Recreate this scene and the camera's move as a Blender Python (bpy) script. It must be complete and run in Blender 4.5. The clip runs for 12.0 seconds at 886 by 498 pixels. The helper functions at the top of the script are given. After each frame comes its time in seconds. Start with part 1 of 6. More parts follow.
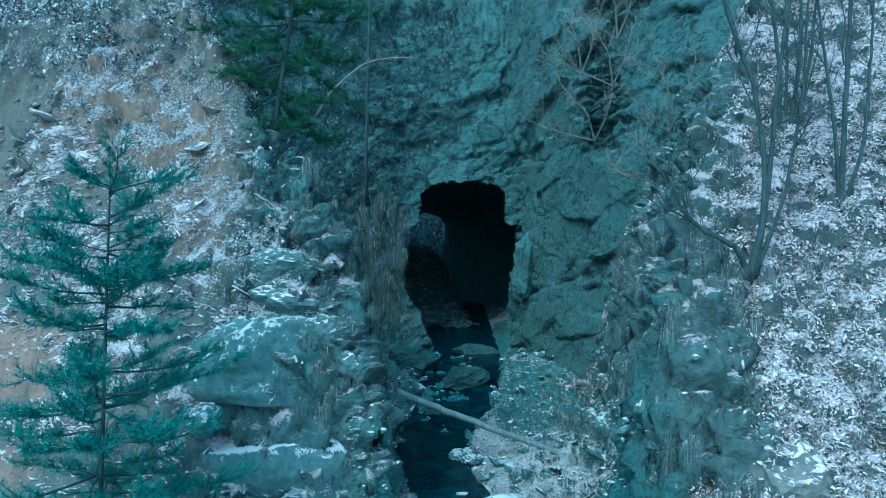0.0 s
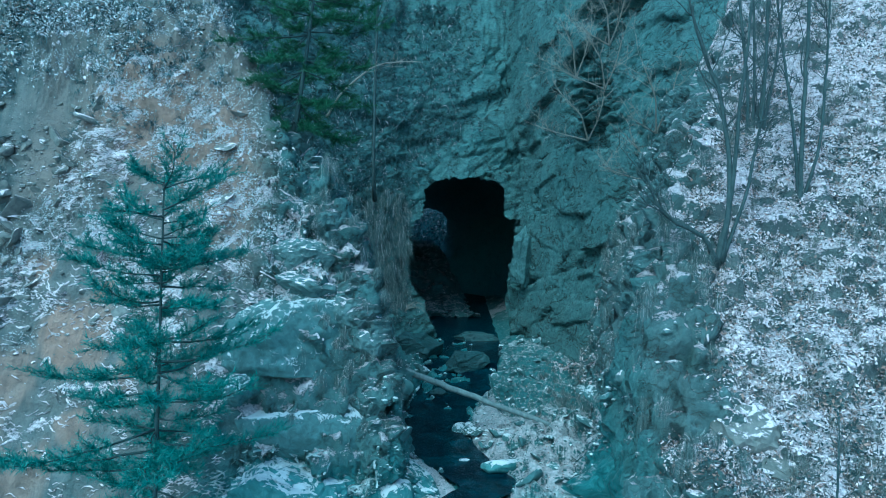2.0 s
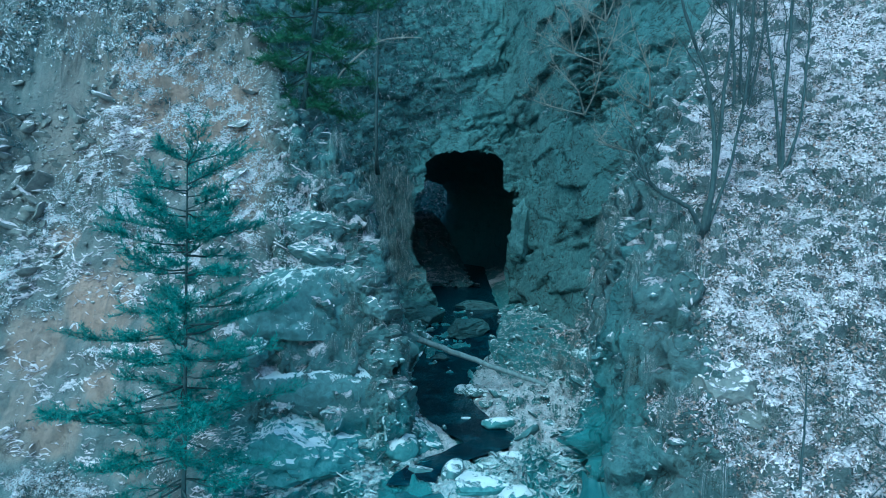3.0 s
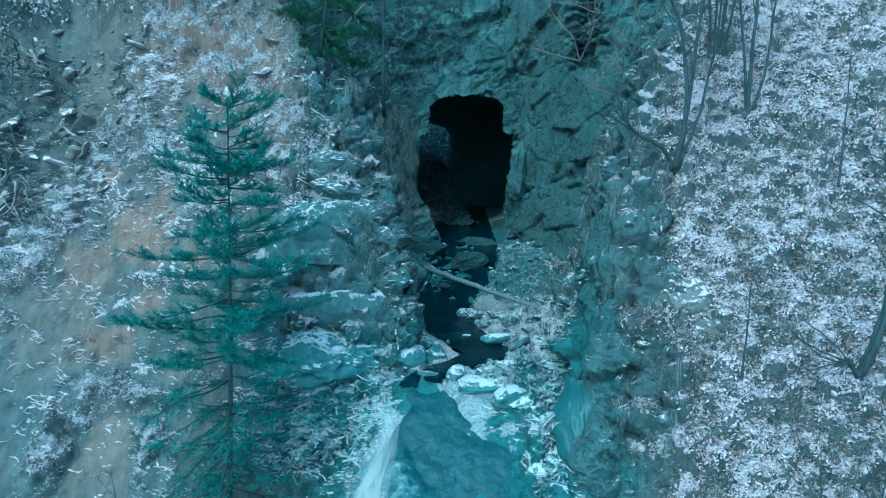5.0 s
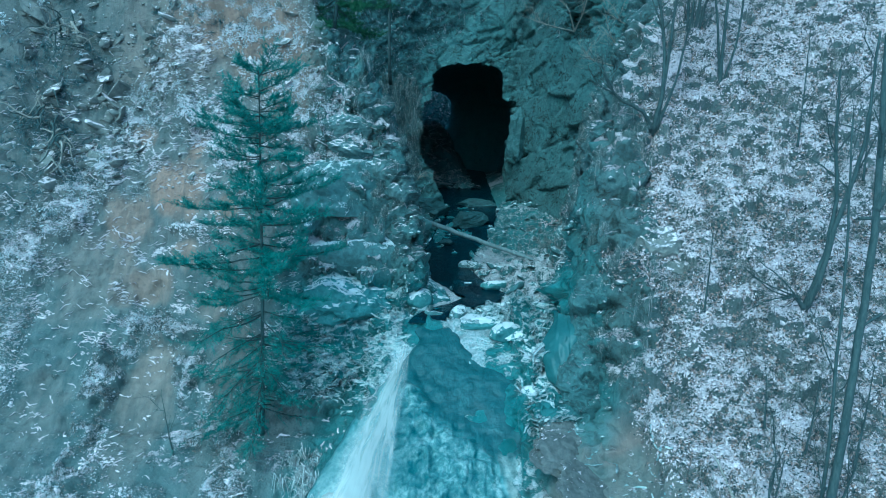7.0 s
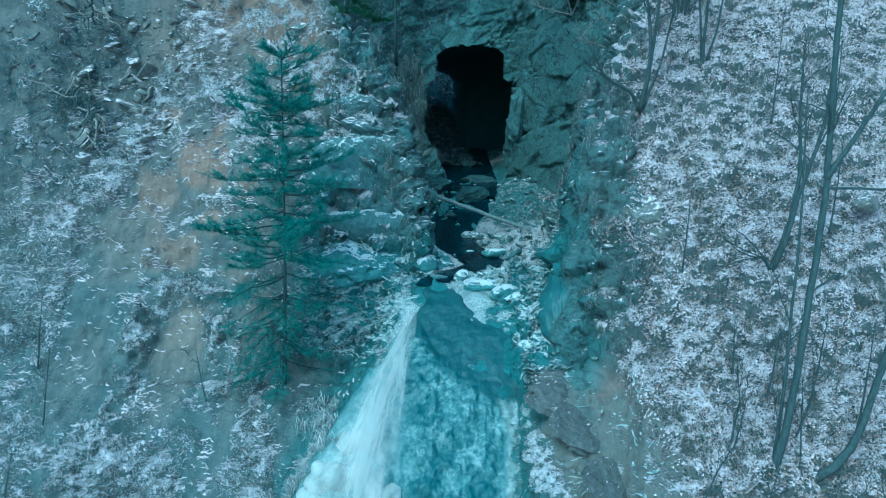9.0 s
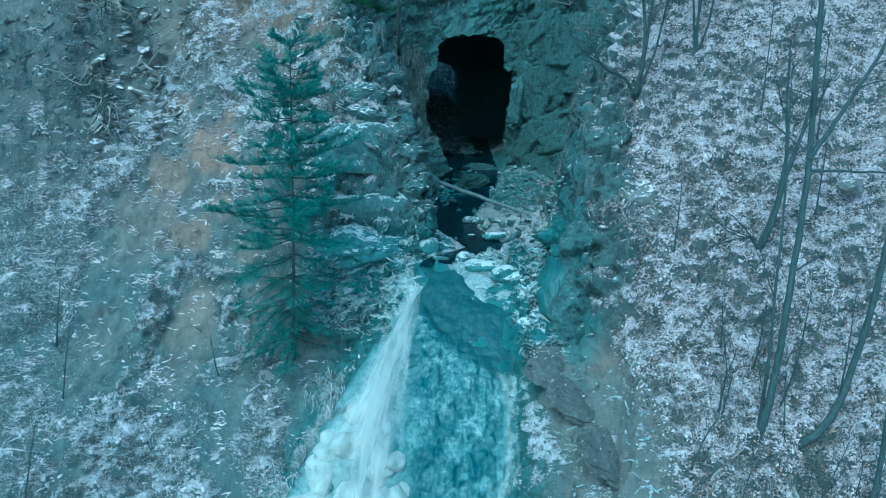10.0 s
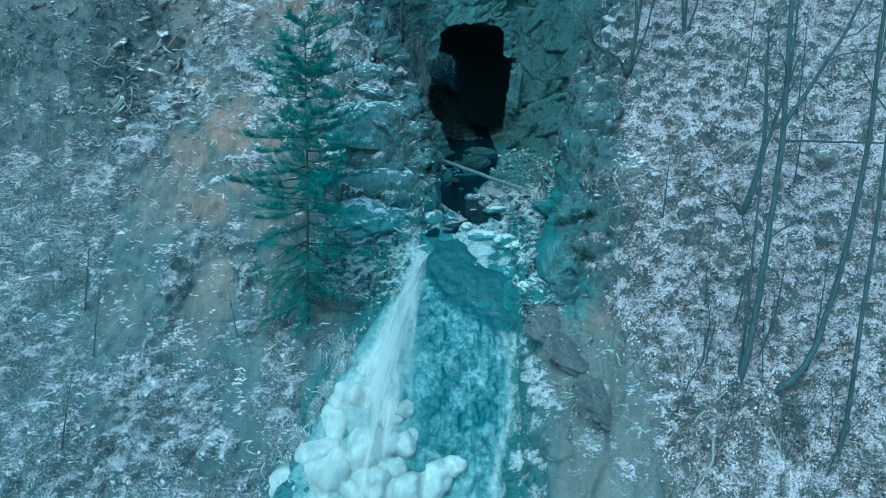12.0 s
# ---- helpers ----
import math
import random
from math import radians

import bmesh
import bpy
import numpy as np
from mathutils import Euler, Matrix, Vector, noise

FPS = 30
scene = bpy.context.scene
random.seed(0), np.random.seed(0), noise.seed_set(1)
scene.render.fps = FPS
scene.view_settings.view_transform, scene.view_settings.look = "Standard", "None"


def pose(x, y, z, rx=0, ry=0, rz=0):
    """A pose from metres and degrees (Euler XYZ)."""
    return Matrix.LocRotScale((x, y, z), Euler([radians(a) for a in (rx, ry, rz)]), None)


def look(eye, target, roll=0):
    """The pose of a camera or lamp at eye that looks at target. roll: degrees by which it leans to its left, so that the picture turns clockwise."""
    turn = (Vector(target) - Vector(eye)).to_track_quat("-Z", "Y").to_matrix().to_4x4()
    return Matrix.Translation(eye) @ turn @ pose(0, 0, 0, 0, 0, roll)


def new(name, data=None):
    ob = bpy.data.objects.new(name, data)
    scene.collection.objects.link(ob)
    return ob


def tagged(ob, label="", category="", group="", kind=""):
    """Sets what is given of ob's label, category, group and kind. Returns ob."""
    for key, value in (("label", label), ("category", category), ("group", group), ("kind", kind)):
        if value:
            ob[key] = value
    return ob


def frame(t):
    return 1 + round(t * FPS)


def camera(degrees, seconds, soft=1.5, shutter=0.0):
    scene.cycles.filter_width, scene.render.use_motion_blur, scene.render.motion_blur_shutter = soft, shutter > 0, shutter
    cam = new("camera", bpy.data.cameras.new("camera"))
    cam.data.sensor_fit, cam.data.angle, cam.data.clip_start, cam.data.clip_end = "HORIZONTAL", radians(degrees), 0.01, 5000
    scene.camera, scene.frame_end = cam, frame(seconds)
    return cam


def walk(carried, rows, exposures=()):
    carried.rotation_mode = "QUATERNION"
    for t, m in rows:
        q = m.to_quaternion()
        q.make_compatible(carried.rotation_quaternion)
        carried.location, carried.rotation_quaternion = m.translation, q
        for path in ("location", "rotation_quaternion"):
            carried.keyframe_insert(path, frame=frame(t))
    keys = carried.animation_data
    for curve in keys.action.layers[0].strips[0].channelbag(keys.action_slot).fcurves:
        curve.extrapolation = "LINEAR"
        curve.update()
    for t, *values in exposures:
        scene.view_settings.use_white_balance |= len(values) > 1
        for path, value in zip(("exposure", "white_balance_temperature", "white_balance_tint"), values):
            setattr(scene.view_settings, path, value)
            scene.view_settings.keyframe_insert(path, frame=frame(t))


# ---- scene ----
cam = camera(66.5, 12.0, soft=1.0)
PATH = [
    (0, (0.228, 0.793, 3.598), (0.207, 2.792, 3.661), 0.0),
    (0.5, (0.188, 0.3, 3.547), (0.169, 2.299, 3.608), 0.0),
    (1, (0.165, -0.207, 3.481), (0.144, 1.792, 3.542), 0.1),
    (1.5, (0.167, -0.771, 3.421), (0.143, 1.228, 3.483), 0.1),
    (2, (0.115, -1.347, 3.369), (0.093, 0.652, 3.419), 0.1),
    (2.5, (0.062, -1.946, 3.325), (0.043, 0.053, 3.337), 0.0),
    (3, (0.012, -2.567, 3.307), (-0.007, -0.568, 3.275), -0.1),
    (3.2, (0.01, -2.858, 3.291), (-0.009, -0.858, 3.241), 0.1),
    (4.8, (-0.08, -5.114, 3.076), (-0.1, -3.122, 2.899), 0.1),
    (5, (-0.077, -5.361, 3.06), (-0.099, -3.371, 2.863), -0.0),
    (5.5, (-0.081, -6.102, 2.97), (-0.104, -4.116, 2.735), 0.0),
    (6, (-0.141, -6.818, 2.888), (-0.163, -4.834, 2.636), 0.1),
    (6.5, (-0.178, -7.509, 2.795), (-0.199, -5.528, 2.527), 0.1),
    (7, (-0.195, -8.194, 2.745), (-0.217, -6.215, 2.459), 0.1),
    (8.8, (-0.304, -10.387, 2.631), (-0.328, -8.415, 2.296), 0.1),
    (9, (-0.282, -10.616, 2.622), (-0.309, -8.645, 2.279), 0.1),
    (9.5, (-0.293, -11.177, 2.531), (-0.322, -9.209, 2.173), 0.1),
    (10, (-0.319, -11.706, 2.4), (-0.348, -9.74, 2.034), 0.1),
    (10.5, (-0.34, -12.244, 2.224), (-0.37, -10.278, 1.859), 0.1),
    (11, (-0.392, -12.733, 2.046), (-0.421, -10.768, 1.675), 0.0),
    (11.5, (-0.44, -13.194, 1.83), (-0.469, -11.229, 1.455), 0.0),
    (12, (-0.504, -13.696, 1.616), (-0.531, -11.732, 1.239), 0.0),
]
walk(cam, [(t, look(eye, target, roll)) for t, eye, target, roll in PATH], [(0, 0.6, 4090, -31), (6, 0.56, 4090, -32), (12, 0.42, 4090, -35)])
# ---- world and light: an overcast winter day in a deep gorge ----
world = bpy.data.worlds.new("overcast_sky")
scene.world = world
world.use_nodes = True
wn, wl = world.node_tree.nodes, world.node_tree.links
SUN_EL, SUN_AZ = radians(50), radians(205)
sky = wn.new("ShaderNodeTexSky")
sky.sky_type, sky.sun_disc = "NISHITA", False
sky.sun_elevation, sky.sun_rotation = SUN_EL, SUN_AZ
sky.dust_density, sky.air_density = 2.0, 1.0
wn["Background"].inputs["Strength"].default_value = 0.138
wl.new(sky.outputs["Color"], wn["Background"].inputs["Color"])
sun = new("sun", bpy.data.lights.new("sun", "SUN"))
sun.data.energy, sun.data.angle, sun.data.color = 1.3, radians(40), (1.0, 0.95, 0.88)
sun_dir = Vector((math.sin(SUN_AZ) * math.cos(SUN_EL), math.cos(SUN_AZ) * math.cos(SUN_EL), math.sin(SUN_EL)))
sun.matrix_world = look(sun_dir * 90, (0, 0, 0))

# ---- noise on arrays ----
def hash3(ix, iy, iz, seed):
    h = (ix * 374761393 + iy * 668265263 + iz * 2147483647 + seed * 1274126177) & 0xFFFFFFFF
    h = ((h ^ (h >> 13)) * 1274126177) & 0xFFFFFFFF
    h = ((h ^ (h >> 16)) * 2246822519) & 0xFFFFFFFF
    return ((h ^ (h >> 15)) & 0xFFFFFF) / float(0xFFFFFF)


def vnoise(p, seed=0):
    """Smooth value noise in -1..1 for an (n, 3) array."""
    i = np.floor(p).astype(np.int64)
    f = p - i
    f = f * f * (3 - 2 * f)
    out = np.zeros(len(p))
    for a in (0, 1):
        for b in (0, 1):
            for c in (0, 1):
                w = (f[:, 0] if a else 1 - f[:, 0]) * (f[:, 1] if b else 1 - f[:, 1]) * (f[:, 2] if c else 1 - f[:, 2])
                out += w * hash3(i[:, 0] + a, i[:, 1] + b, i[:, 2] + c, seed)
    return out * 2 - 1


def fbm(p, scale, octaves=4, seed=0, ridged=False):
    out, amp, total = np.zeros(len(p)), 1.0, 0.0
    q = p / scale
    for k in range(octaves):
        n = vnoise(q, seed + k)
        out += amp * (1 - 2 * np.abs(n) if ridged else n)
        total += amp
        amp *= 0.5
        q = q * 2.03 + 11.7
    return out / total


def cells(p, scale, seed=0):
    """Distance to the nearest and second feature point, and the value of the nearest cell."""
    q = p / scale
    i = np.floor(q).astype(np.int64)
    d1, d2, val = np.full(len(p), 9.0), np.full(len(p), 9.0), np.zeros(len(p))
    for a in (-1, 0, 1):
        for b in (-1, 0, 1):
            for c in (-1, 0, 1):
                j = i + np.array((a, b, c))
                o = np.stack([hash3(j[:, 0], j[:, 1], j[:, 2], seed + k) for k in (1, 2, 3)], 1)
                d = np.linalg.norm(j + o - q, axis=1)
                v = hash3(j[:, 0], j[:, 1], j[:, 2], seed + 7)
                near = d < d1
                d2 = np.where(near, d1, np.minimum(d2, d))
                val = np.where(near, v, val)
                d1 = np.where(near, d, d1)
    return d1, d2, val


def facets(p, scale, seed=0, tilt=0.7):
    """Broken faces: each cell is a plane with its own height and slope; also how near a place is to a crack."""
    q = p / scale
    i = np.floor(q).astype(np.int64)
    d1, d2, face = np.full(len(p), 9.0), np.full(len(p), 9.0), np.zeros(len(p))
    for a in (-1, 0, 1):
        for b in (-1, 0, 1):
            for c in (-1, 0, 1):
                j = i + np.array((a, b, c))
                r = [hash3(j[:, 0], j[:, 1], j[:, 2], seed + k) for k in range(1, 8)]
                away = q - j - np.stack(r[:3], 1)
                d = np.linalg.norm(away, axis=1)
                h = (r[3] - 0.5) + tilt * (away[:, 0] * (r[4] - 0.5) + away[:, 1] * (r[5] - 0.5) + away[:, 2] * (r[6] - 0.5)) * 2
                near = d < d1
                d2 = np.where(near, d1, np.minimum(d2, d))
                face = np.where(near, h, face)
                d1 = np.where(near, d, d1)
    return face * scale, step(0.1, 0.0, d2 - d1)


def step(a, b, x):
    t = np.clip((x - a) / (b - a), 0, 1)
    return t * t * (3 - 2 * t)


def smax(a, b, k):
    h = np.clip(0.5 + 0.5 * (a - b) / k, 0, 1)
    return b * (1 - h) + a * h + k * h * (1 - h)


def smin(a, b, k):
    return -smax(-a, -b, k)


# ---- materials ----
def material(name, rough=0.8):
    m = bpy.data.materials.new(name)
    m.use_nodes = True
    nt = m.node_tree
    bsdf = nt.nodes["Principled BSDF"]
    bsdf.inputs["Roughness"].default_value = rough
    return m, nt, bsdf


def add(nt, kind, **values):
    n = nt.nodes.new(kind)
    for k, v in values.items():
        n.inputs[k.replace("_", " ")].default_value = v
    return n


def noise_of(nt, scale, detail=6.0, rough=0.6, distort=0.0, vector=None):
    n = add(nt, "ShaderNodeTexNoise", Scale=scale, Detail=detail, Roughness=rough, Distortion=distort)
    if vector is None:
        vector = add(nt, "ShaderNodeNewGeometry").outputs["Position"]
    nt.links.new(vector, n.inputs["Vector"])
    return n.outputs["Fac"]


def ramp(nt, fac, stops, smooth=False):
    n = nt.nodes.new("ShaderNodeValToRGB")
    if smooth:
        n.color_ramp.interpolation = "EASE"
    while len(n.color_ramp.elements) < len(stops):
        n.color_ramp.elements.new(0.5)
    for e, (at, c) in zip(n.color_ramp.elements, stops):
        e.position = at
        e.color = (c, c, c, 1) if isinstance(c, (int, float)) else (*c, 1)
    nt.links.new(fac, n.inputs["Fac"])
    return n.outputs["Color"]


def mix(nt, fac, a, b, blend="MIX"):
    n = nt.nodes.new("ShaderNodeMix")
    n.data_type, n.blend_type = "RGBA", blend
    for sock, v in ((n.inputs[0], fac), (n.inputs[6], a), (n.inputs[7], b)):
        if isinstance(v, (int, float)):
            sock.default_value = v if sock is n.inputs[0] else (v, v, v, 1)
        elif isinstance(v, tuple):
            sock.default_value = (*v, 1)
        else:
            nt.links.new(v, sock)
    return n.outputs[2]


def math_of(nt, op, a, b=0.0, clamp=False):
    n = nt.nodes.new("ShaderNodeMath")
    n.operation, n.use_clamp = op, clamp
    for sock, v in zip(n.inputs, (a, b)):
        if isinstance(v, (int, float)):
            sock.default_value = v
        else:
            nt.links.new(v, sock)
    return n.outputs[0]


def bump(nt, bsdf, height, strength=0.5, distance=0.05):
    n = add(nt, "ShaderNodeBump", Strength=strength, Distance=distance)
    nt.links.new(height, n.inputs["Height"])
    nt.links.new(n.outputs["Normal"], bsdf.inputs["Normal"])


def up_facing(nt):
    g = add(nt, "ShaderNodeNewGeometry")
    s = nt.nodes.new("ShaderNodeSeparateXYZ")
    nt.links.new(g.outputs["Normal"], s.inputs[0])
    return s.outputs["Z"]


SNOW = (0.81, 0.715, 0.745)
ICY_SNOW = (0.65, 0.68, 0.695)


def ground_material():
    """Rock, soil and snow over the whole gorge; the attribute says how much of each (red rock, green snow, blue wet)."""
    m, nt, bsdf = material("gorge_ground")
    att = nt.nodes.new("ShaderNodeVertexColor")
    att.layer_name = "cover"
    sep = nt.nodes.new("ShaderNodeSeparateColor")
    nt.links.new(att.outputs["Color"], sep.inputs[0])
    rock_f, snow_f, wet_f = sep.outputs[0], sep.outputs[1], sep.outputs[2]
    big, mid, fine, grit = (noise_of(nt, s, d) for s, d in ((0.35, 4.0), (1.6, 6.0), (7.0, 8.0), (34.0, 4.0)))
    soil = mix(nt, ramp(nt, mid, [(0.3, 0.0), (0.7, 1.0)]), (0.115, 0.14, 0.14), (0.245, 0.27, 0.265))
    clay = mix(nt, ramp(nt, mid, [(0.3, 0.0), (0.7, 1.0)]), (0.3, 0.205, 0.16), (0.43, 0.305, 0.247))
    clay = mix(nt, ramp(nt, fine, [(0.32, 0.7), (0.5, 0.0)]), clay, (0.22, 0.16, 0.13))
    soil = mix(nt, ramp(nt, grit, [(0.35, 0.0), (0.7, 0.6)]), soil, (0.06, 0.085, 0.09))
    fall_line = nt.nodes.new("ShaderNodeMapping")
    fall_line.inputs["Scale"].default_value = (3.2, 0.35, 0.35)
    nt.links.new(add(nt, "ShaderNodeNewGeometry").outputs["Position"], fall_line.inputs["Vector"])
    rill = noise_of(nt, 1.0, 6.0, 0.65, 0.5, fall_line.outputs["Vector"])
    clay = mix(nt, ramp(nt, rill, [(0.35, 0.55), (0.55, 0.0)]), clay, (0.17, 0.15, 0.135))
    soil = mix(nt, ramp(nt, rill, [(0.35, 0.6), (0.55, 0.0)]), soil, (0.075, 0.1, 0.1))
    soil = mix(nt, math_of(nt, "ADD", att.outputs["Alpha"], math_of(nt, "MULTIPLY", math_of(nt, "SUBTRACT", mid, 0.5), 0.5), True), soil, clay)
    rock = mix(nt, ramp(nt, fine, [(0.3, 0.0), (0.7, 1.0)]), (0.05, 0.1, 0.105), (0.165, 0.28, 0.285))
    rock = mix(nt, ramp(nt, big, [(0.35, 0.0), (0.65, 0.7)]), rock, (0.07, 0.135, 0.138))
    warp = nt.nodes.new("ShaderNodeMapping")
    warp.inputs["Rotation"].default_value = (0.3, 0.5, 0.2)
    warp.inputs["Scale"].default_value = (1.0, 1.0, 2.2)
    bent = nt.nodes.new("ShaderNodeVectorMath")
    bent.operation = "MULTIPLY_ADD"
    nz = add(nt, "ShaderNodeTexNoise", Scale=1.6, Detail=4.0)
    nt.links.new(add(nt, "ShaderNodeNewGeometry").outputs["Position"], nz.inputs["Vector"])
    nt.links.new(nz.outputs["Color"], bent.inputs[0])
    bent.inputs[1].default_value = (0.7, 0.7, 0.7)
    nt.links.new(add(nt, "ShaderNodeNewGeometry").outputs["Position"], bent.inputs[2])
    nt.links.new(bent.outputs[0], warp.inputs["Vector"])
    # thin meandering cracks where two noises cross their middle
    line = noise_of(nt, 0.75, 5.0, 0.55, 1.2, warp.outputs["Vector"])
    crack = ramp(nt, math_of(nt, "ABSOLUTE", math_of(nt, "SUBTRACT", line, 0.5)), [(0.0, 0.0), (0.026, 1.0)])
    crack = math_of(nt, "MAXIMUM", crack, ramp(nt, noise_of(nt, 0.9, 3.0), [(0.48, 0.0), (0.56, 1.0)]))
    strata = noise_of(nt, 2.6, 8.0, 0.7, 0.6, warp.outputs["Vector"])
    rock = mix(nt, ramp(nt, strata, [(0.36, 0.0), (0.7, 0.75)]), rock, (0.19, 0.30, 0.29))
    speck = noise_of(nt, 8.0, 10.0, 0.78, 0.5)
    rock = mix(nt, ramp(nt, speck, [(0.34, 0.55), (0.47, 0.0)]), rock, (0.03, 0.06, 0.06))
    rock = mix(nt, ramp(nt, speck, [(0.52, 0.0), (0.7, 0.6)]), rock, (0.25, 0.35, 0.34))
    hair = noise_of(nt, 2.1, 6.0, 0.6, 1.6, warp.outputs["Vector"])
    hair = ramp(nt, math_of(nt, "ABSOLUTE", math_of(nt, "SUBTRACT", hair, 0.5)), [(0.0, 0.0), (0.018, 1.0)])
    hair = math_of(nt, "MAXIMUM", hair, ramp(nt, noise_of(nt, 1.3, 3.0), [(0.42, 0.0), (0.5, 1.0)]))
    crack = math_of(nt, "MINIMUM", crack, hair)
    rock = mix(nt, crack, (0.025, 0.035, 0.035), rock)
    base = mix(nt, math_of(nt, "ADD", rock_f, math_of(nt, "MULTIPLY", math_of(nt, "SUBTRACT", mid, 0.5), 0.9), True), soil, rock)
    wet_dark = mix(nt, math_of(nt, "MULTIPLY", wet_f, 0.8), base, (0.092, 0.245, 0.253))
    # snow lies in flecks where the attribute and a patchy noise allow it, more on ground that looks up
    g = add(nt, "ShaderNodeNewGeometry")
    mp = nt.nodes.new("ShaderNodeMapping")
    mp.inputs["Scale"].default_value = (0.75, 0.85, 1.5)
    mp.inputs["Rotation"].default_value = (0.0, 0.3, 0.0)
    nt.links.new(g.outputs["Position"], mp.inputs["Vector"])
    n1 = math_of(nt, "MULTIPLY", noise_of(nt, 1.3, 5.0, 0.65), 0.5)
    n2 = math_of(nt, "MULTIPLY", noise_of(nt, 5.0, 6.0, 0.7, 0.8, mp.outputs["Vector"]), 0.7)
    n3 = math_of(nt, "MULTIPLY", noise_of(nt, 17.0, 5.0, 0.7, 0.5, mp.outputs["Vector"]), 0.6)
    lean = math_of(nt, "MULTIPLY", math_of(nt, "SUBTRACT", up_facing(nt), 0.5), 0.34)
    s = math_of(nt, "ADD", math_of(nt, "ADD", n1, math_of(nt, "ADD", n2, n3)), math_of(nt, "ADD", math_of(nt, "MULTIPLY", snow_f, 0.6), lean))
    snow_mask = ramp(nt, math_of(nt, "SUBTRACT", s, 0.475), [(0.705, 0.0), (0.75, 1.0)])
    snow_col = mix(nt, ramp(nt, noise_of(nt, 11.0, 5.0, 0.7), [(0.35, 0.0), (0.6, 1.0)]), mix(nt, wet_f, (0.40, 0.37, 0.39), (0.25, 0.4, 0.41)), mix(nt, wet_f, SNOW, ICY_SNOW))
    nt.links.new(mix(nt, snow_mask, wet_dark, snow_col), bsdf.inputs["Base Color"])
    rough = math_of(nt, "SUBTRACT", 0.9, math_of(nt, "MULTIPLY", wet_f, 0.55))
    nt.links.new(rough, bsdf.inputs["Roughness"])
    h = math_of(nt, "ADD", math_of(nt, "MULTIPLY", fine, 0.7), math_of(nt, "ADD", math_of(nt, "MULTIPLY", grit, 0.3), math_of(nt, "MULTIPLY", snow_mask, 0.35)))
    h = math_of(nt, "ADD", h, math_of(nt, "MULTIPLY", math_of(nt, "MULTIPLY", crack, rock_f), 0.5))
    h = math_of(nt, "ADD", h, math_of(nt, "MULTIPLY", math_of(nt, "MULTIPLY", strata, rock_f), 0.4))
    h = math_of(nt, "ADD", h, math_of(nt, "MULTIPLY", math_of(nt, "MULTIPLY", speck, rock_f), 0.5))
    bump(nt, bsdf, h, 1.0, 0.16)
    return m


GROUND = ground_material()


def mesh_from(name, verts, faces, mat, smooth=False, parent=None):
    me = bpy.data.meshes.new(name)
    me.from_pydata([], [], [])
    verts, faces = np.asarray(verts, np.float32), np.asarray(faces, np.int32)
    k = faces.shape[1]
    me.vertices.add(len(verts))
    me.vertices.foreach_set("co", verts.ravel())
    me.loops.add(faces.size)
    me.loops.foreach_set("vertex_index", faces.ravel())
    me.polygons.add(len(faces))
    me.polygons.foreach_set("loop_start", np.arange(0, faces.size, k, dtype=np.int32))
    me.polygons.foreach_set("use_smooth", np.full(len(faces), smooth))
    me.update(calc_edges=True)
    me.validate()
    if mat:
        me.materials.append(mat)
    ob = new(name, me)
    if parent:
        ob.parent = parent
    return ob


def grid_faces(nu, nv):
    a = (np.arange(nu - 1)[:, None] * nv + np.arange(nv - 1)[None, :]).ravel()
    return np.stack([a, a + nv, a + nv + 1, a + 1], 1)


def grid_normals(P):
    du, dv = np.gradient(P, axis=0), np.gradient(P, axis=1)
    n = np.cross(du, dv)
    return n / np.maximum(np.linalg.norm(n, axis=2, keepdims=True), 1e-9)


def set_cover(ob, rock, snow, wet, clay=0.0):
    a = ob.data.color_attributes.new("cover", "FLOAT_COLOR", "POINT")
    c = np.stack([rock, np.minimum(snow, 0.56), wet, np.zeros_like(rock) + clay], 1).clip(0, 1).astype(np.float32)
    a.data.foreach_set("color", c.ravel())


# ---- the gorge: one sheet of ground ----
def left_face(y):
    return np.interp(y, (-150, -30, 0, 8, 11.3, 13.2, 16.6, 17.6, 18.8, 20.4, 21.1, 30, 60, 150), (-14, -14.5, -14.5, -13.5, -9, -7.3, -3, 0, 3, 8.2, 11, 26, 34, 45))


def right_face(y):
    return np.interp(y, (-150, -30, -4, 4, 7.1, 8, 10.2, 11.8, 12.6, 15, 16.5, 21, 30, 60, 150), (-14, -14.5, -14.5, -12, -8.7, -7, -4.6, -1.8, -0.9, 2.2, 5.2, 12, 22, 34, 45))


def fall_face(y):
    return np.interp(y, (-150, 0, 6.5, 8, 9, 10.7, 12.3, 14.6, 15.8, 16.6, 23, 28, 32, 42, 58, 62, 70, 90, 150), (-14.6, -14.6, -13.5, -10.2, -8.5, -6.6, -5.4, -4.0, -3.35, -3.15, -2.75, -2.2, -1.3, -0.5, 1.5, 5, 13, 26, 45))


def wall_left(x, y):
    q = x + 0.2 * np.maximum(0, y - 20)
    return np.interp(-q, (-3, 0.6, 1.3, 1.6, 2.4, 3.2, 4.0, 5.5, 6.2, 7.2, 12, 22, 150), (-16, -5, -2.2, 0, 2.8, 4.6, 6.3, 8.1, 9.7, 11.6, 20, 28, 45))


def wall_right(x, y):
    q = x - 0.17 * np.maximum(0, y - 18) - 3.0 * step(14.8, 9.5, y)
    return np.interp(q, (-1, 3.2, 3.9, 4.3, 4.6, 4.9, 5.3, 5.6, 6.8, 8.2, 13, 24, 150), (-16, -4.6, -2.6, -1.3, 0, 1.5, 3.2, 4.5, 7, 10, 19, 28, 45))


